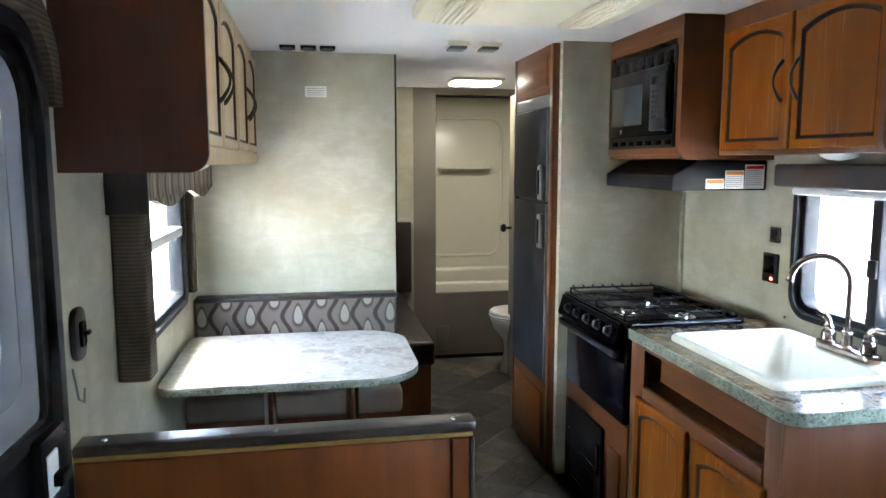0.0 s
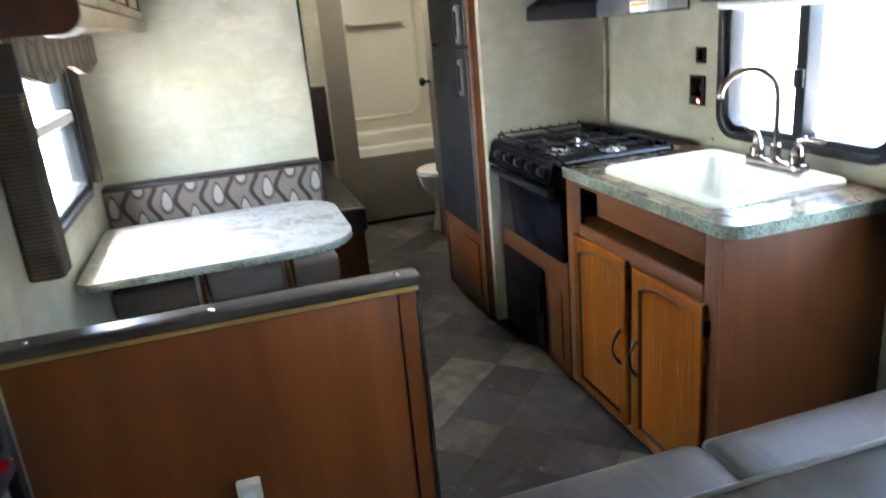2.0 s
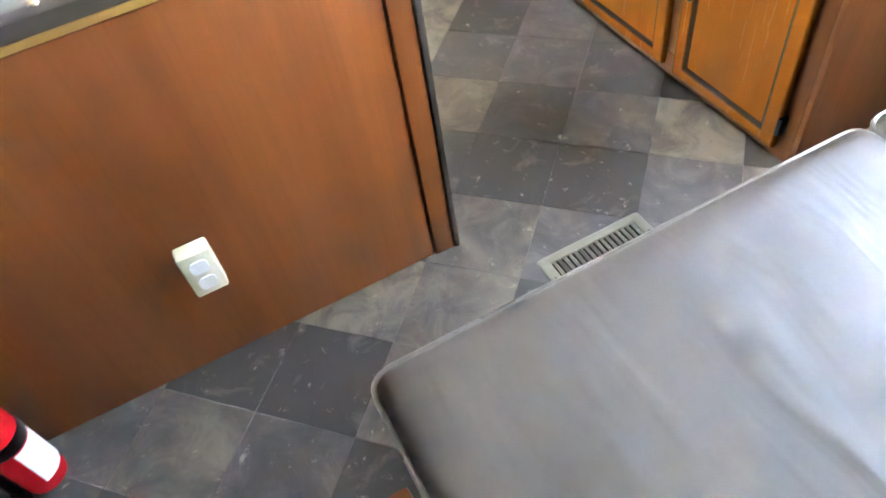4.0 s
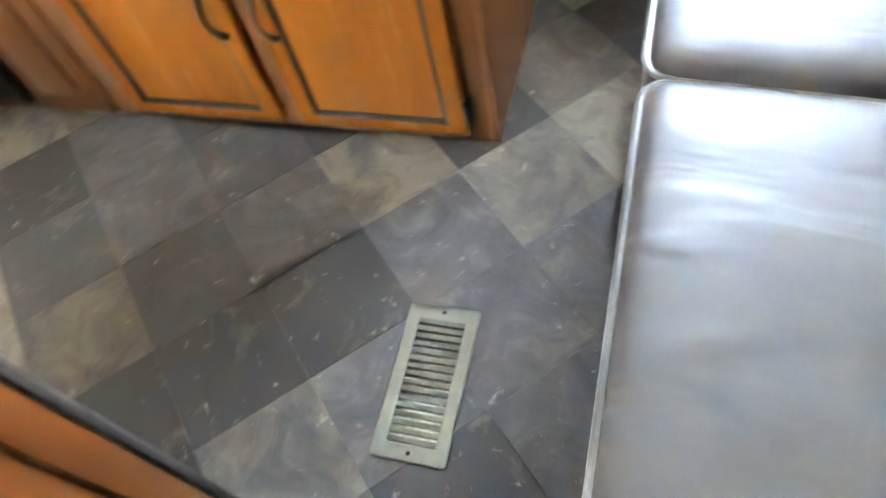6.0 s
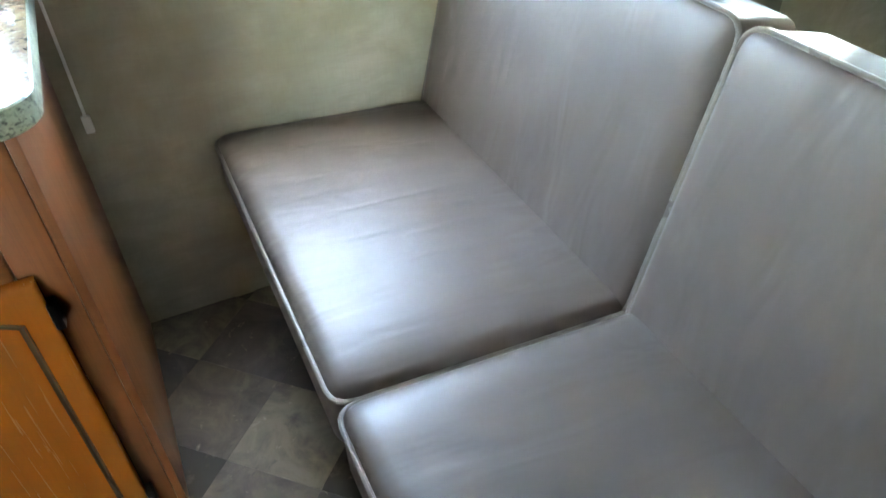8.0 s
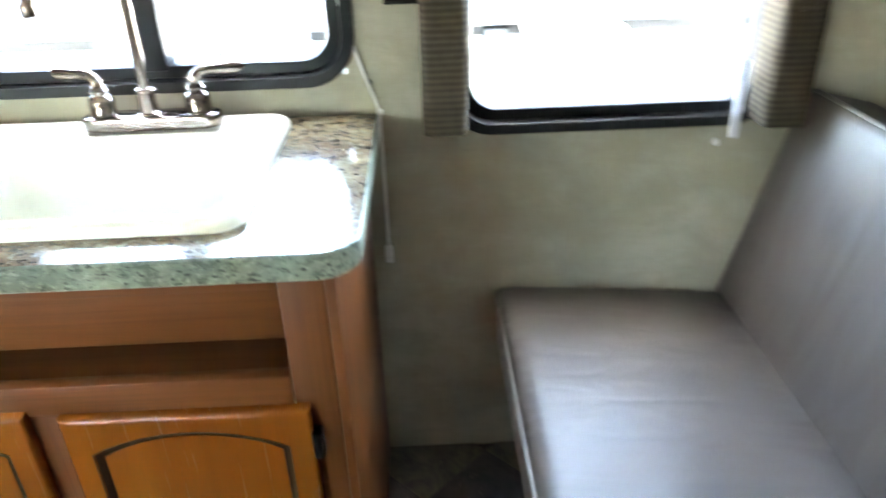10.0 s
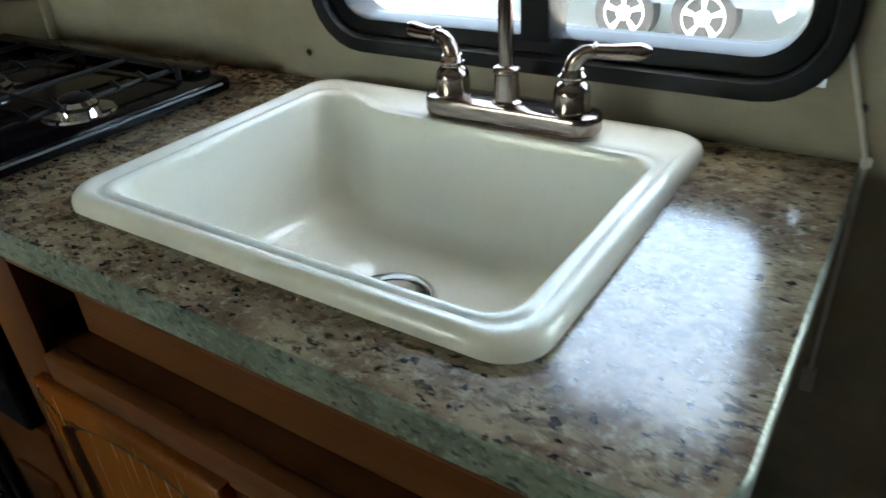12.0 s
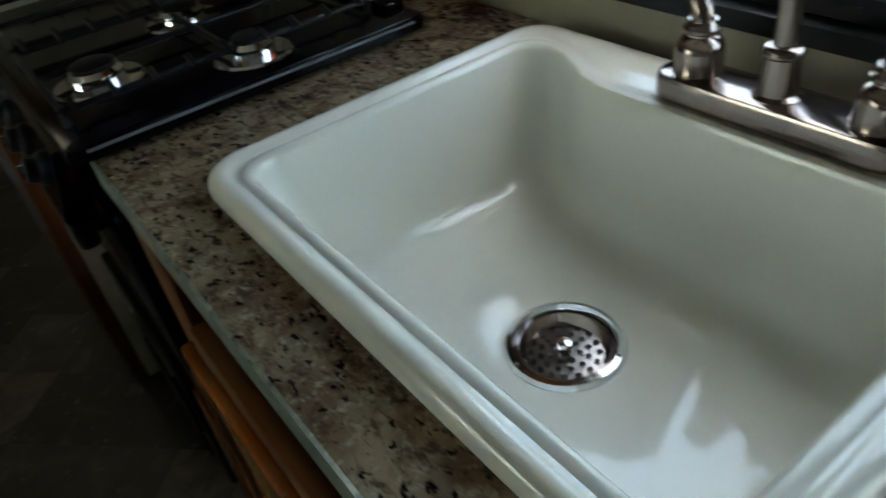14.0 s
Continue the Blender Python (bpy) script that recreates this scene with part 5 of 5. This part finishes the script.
# ---- outside ----
GZ = -0.57
bm = bmesh.new()
bmesh.ops.create_grid(bm, x_segments=4, y_segments=4, size=900, matrix=Matrix.Translation((0, 0, GZ)))
tagged(part("ground", bm, M_GROUND, smooth=False), "pale concrete sales lot outside the trailer", "ground", kind="structure")


def wheel(parent, x, y, r):
    w = part("wheel", lathe([(r * 0.62, -0.10), (r * 0.95, -0.10), (r, -0.06), (r, 0.06), (r * 0.95, 0.10), (r * 0.62, 0.10)], (x, y, GZ + r), (-1, 0, 0), 40), M_RUBBER, parent, "black tyre on spoked rim")
    bm = lathe([(r * 0.60, 0.06), (r * 0.66, 0.10), (r * 0.62, 0.115), (r * 0.58, 0.09)], (x, y, GZ + r), (-1, 0, 0), 40)
    part("rim", bm, M_ALU, w)
    for k in range(5):
        a = 2 * math.pi * k / 5 + 0.3
        for e in (-0.11, 0.11):
            s = rod((x - 0.10, y + 0.05 * math.cos(a), GZ + r + 0.05 * math.sin(a)), (x - 0.10, y + r * 0.62 * math.cos(a + e), GZ + r + r * 0.62 * math.sin(a + e)), 0.012, 8)
            part("spoke", s, M_ALU, w)
    part("brake_drum", lathe([(0.01, 0.0), (r * 0.61, 0.0), (r * 0.61, 0.03), (0.01, 0.03)], (x, y, GZ + r), (-1, 0, 0), 32), M_RUBBER, w, "dark brake drum")
    part("hub", lathe([(0.07, 0.07), (0.07, 0.11), (0.05, 0.13), (0.01, 0.135)], (x, y, GZ + r), (-1, 0, 0), 20), M_ALU, w)


def neighbour():
    x = 6.85
    t = thing("parked_trailer", (x + 1.2, 1.2, GZ), "grey travel trailer with twin wheels parked on the lot", "trailer")
    part("body", box(x, x + 2.4, -3.6, 5.2, GZ + 0.95, GZ + 3.3, 0.06, 3), M_TRAILER, t)
    part("skirt", box(x + 0.02, x + 2.38, -3.5, 5.1, GZ + 0.55, GZ + 0.96, 0.02), M_TRAILERLOW, t)
    part("underframe", box(x + 0.5, x + 1.9, -3.4, 5.0, GZ + 0.36, GZ + 0.56, 0.01), M_RUBBER, t)
    bm = bmesh.new()
    pts = [(1.05, 0.36), (1.2, 0.57), (1.5, 0.74), (1.85, 0.78), (2.45, 0.78), (2.8, 0.72), (3.05, 0.57), (3.2, 0.36)]
    inn = [(y + (2.12 - y) * 0.10, z - 0.07) for y, z in pts]
    skin(bm, [[bm.verts.new(p) for p in ((x + 0.04, a, GZ + b), (x - 0.10, a, GZ + b), (x - 0.10, c, GZ + d), (x + 0.04, c, GZ + d))] for (a, b), (c, d) in zip(pts, inn)], True, True)
    part("fender", bm, M_TRAILER, t, "blue-grey fender trim")
    bm = bmesh.new()
    rings = []
    for k in range(61):
        y = 1.12 + (3.13 - 1.12) * k / 60
        low = 0.40
        for c in (2.47, 1.76):
            low = max(low, 0.29 + 0.9 * math.sqrt(max(0.0, 0.285 ** 2 - (y - c) ** 2)))
        high = max(low + 0.01, 0.74 - 0.32 * max(0.0, abs(y - 2.12) - 0.62) ** 1.2)
        rings.append([bm.verts.new(p) for p in ((x - 0.15, y, GZ + low), (x - 0.13, y, GZ + low), (x - 0.13, y, GZ + high), (x - 0.15, y, GZ + high))])
    skin(bm, rings, True, True)
    part("fender_panel", bm, M_TRAILERLOW, t, "blue-grey fender panel over both wheels")
    part("wheel_well", box(x - 0.01, x + 0.03, 1.25, 3.0, GZ + 0.40, GZ + 0.78, 0.01), M_RUBBER, t)
    for y in (2.47, 1.76):
        wheel(t, x - 0.02, y, 0.29)
    part("window", box(x - 0.02, x + 0.02, 0.4, 1.6, GZ + 1.7, GZ + 2.4, 0.02), M_LCD, t)
    part("door", box(x - 0.02, x + 0.02, -1.9, -1.2, GZ + 0.85, GZ + 2.7, 0.02), M_WHITE, t)
    part("stabiliser", box(x + 0.1, x + 0.3, -0.8, -0.55, GZ, GZ + 0.5, 0.02), M_RUBBER, t)
    for k in range(2):
        part("step", box(x - 0.45 + 0.2 * k, x - 0.15 + 0.2 * k, -1.9, -0.9, GZ + 0.25 + 0.25 * k, GZ + 0.29 + 0.25 * k, 0.01), M_ALU, t, "aluminium entry step")
    part("marker_light", box(x - 0.03, x, -0.75, -0.60, GZ + 1.02, GZ + 1.08, 0.01), M_ORANGE, t, "amber marker light")
    t.location.y -= 0.18


neighbour()


def van():
    x = -7.5
    t = thing("parked_truck", (x, 6.0, GZ), "pale pickup truck parked on the lot", "truck")
    part("body", box(x - 1.0, x + 1.0, 3.6, 9.0, GZ + 0.45, GZ + 1.15, 0.12, 4), M_TRAILER, t)
    part("cab", box(x - 0.9, x + 0.9, 4.8, 7.0, GZ + 1.1, GZ + 1.85, 0.2, 4), M_TRAILER, t)
    part("side_window", box(x + 0.88, x + 0.93, 5.1, 6.7, GZ + 1.3, GZ + 1.7, 0.03), M_LCD, t)
    for y in (4.6, 7.9):
        w = part("wheel", lathe([(0.2, -0.1), (0.36, -0.1), (0.38, 0), (0.36, 0.1), (0.2, 0.1)], (x + 0.9, y, GZ + 0.38), (1, 0, 0), 32), M_RUBBER, t)
        part("rim", lathe([(0.22, 0.04), (0.22, 0.09), (0.05, 0.11)], (x + 0.9, y, GZ + 0.38), (1, 0, 0), 24), M_ALU, w)


van()


# ---- floor tiles, on the diagonal ----
def clip(poly, axis, limit, keep):
    out = []
    for p, q in zip(poly, poly[1:] + poly[:1]):
        a, b = (p[axis] - limit) * keep, (q[axis] - limit) * keep
        if a >= 0:
            out.append(p)
        if a * b < 0:
            s = a / (a - b)
            out.append((p[0] + (q[0] - p[0]) * s, p[1] + (q[1] - p[1]) * s))
    return out


def tile_mesh(poly, cx, cy):
    bm = bmesh.new()
    mx, my = sum(p[0] for p in poly) / len(poly), sum(p[1] for p in poly) / len(poly)

    def at(p, d, z):
        v = Vector((p[0] - mx, p[1] - my))
        v = v * max(0.0, 1 - d / max(v.length, 1e-3))
        return bm.verts.new((mx + v.x - cx, my + v.y - cy, z))

    skin(bm, [[at(p, 0.0004, -0.0035) for p in poly], [at(p, 0.0004, -0.0006) for p in poly], [at(p, 0.0016, 0.0) for p in poly]], False, True)
    bmesh.ops.recalc_face_normals(bm, faces=bm.faces)
    me = bpy.data.meshes.new("tile")
    bm.to_mesh(me)
    bm.free()
    me.materials.append(M_SLATE)
    return me


PITCH, TU, TV, RT = 0.2269, 0.0979, 0.1975, math.sqrt(0.5)
whole = None
for i in range(-24, 25):
    for j in range(-24, 25):
        u, v = TU + PITCH * i, TV + PITCH * j
        corner = [((a + b) * RT, (b - a) * RT) for a, b in ((u, v), (u + PITCH, v), (u + PITCH, v + PITCH), (u, v + PITCH))]
        poly = corner
        for axis, limit, keep in ((0, XL, 1), (0, XR, -1), (1, Y0 + 0.9, 1), (1, 3.84, -1)):
            poly = clip(poly, axis, limit, keep) if poly else poly
        if len(poly) < 3:
            continue
        area = abs(sum(p[0] * q[1] - q[0] * p[1] for p, q in zip(poly, poly[1:] + poly[:1]))) / 2
        if area < 0.002:
            continue
        cx, cy = (u + v + PITCH) * RT, (v - u) * RT
        if area > PITCH * PITCH * 0.999:
            whole = whole or tile_mesh(corner, cx, cy)
            me = whole
        else:
            me = tile_mesh(poly, cx, cy)
        ob = new("tile", me)
        ob.location = (cx, cy, 0)
        ob.parent = floor
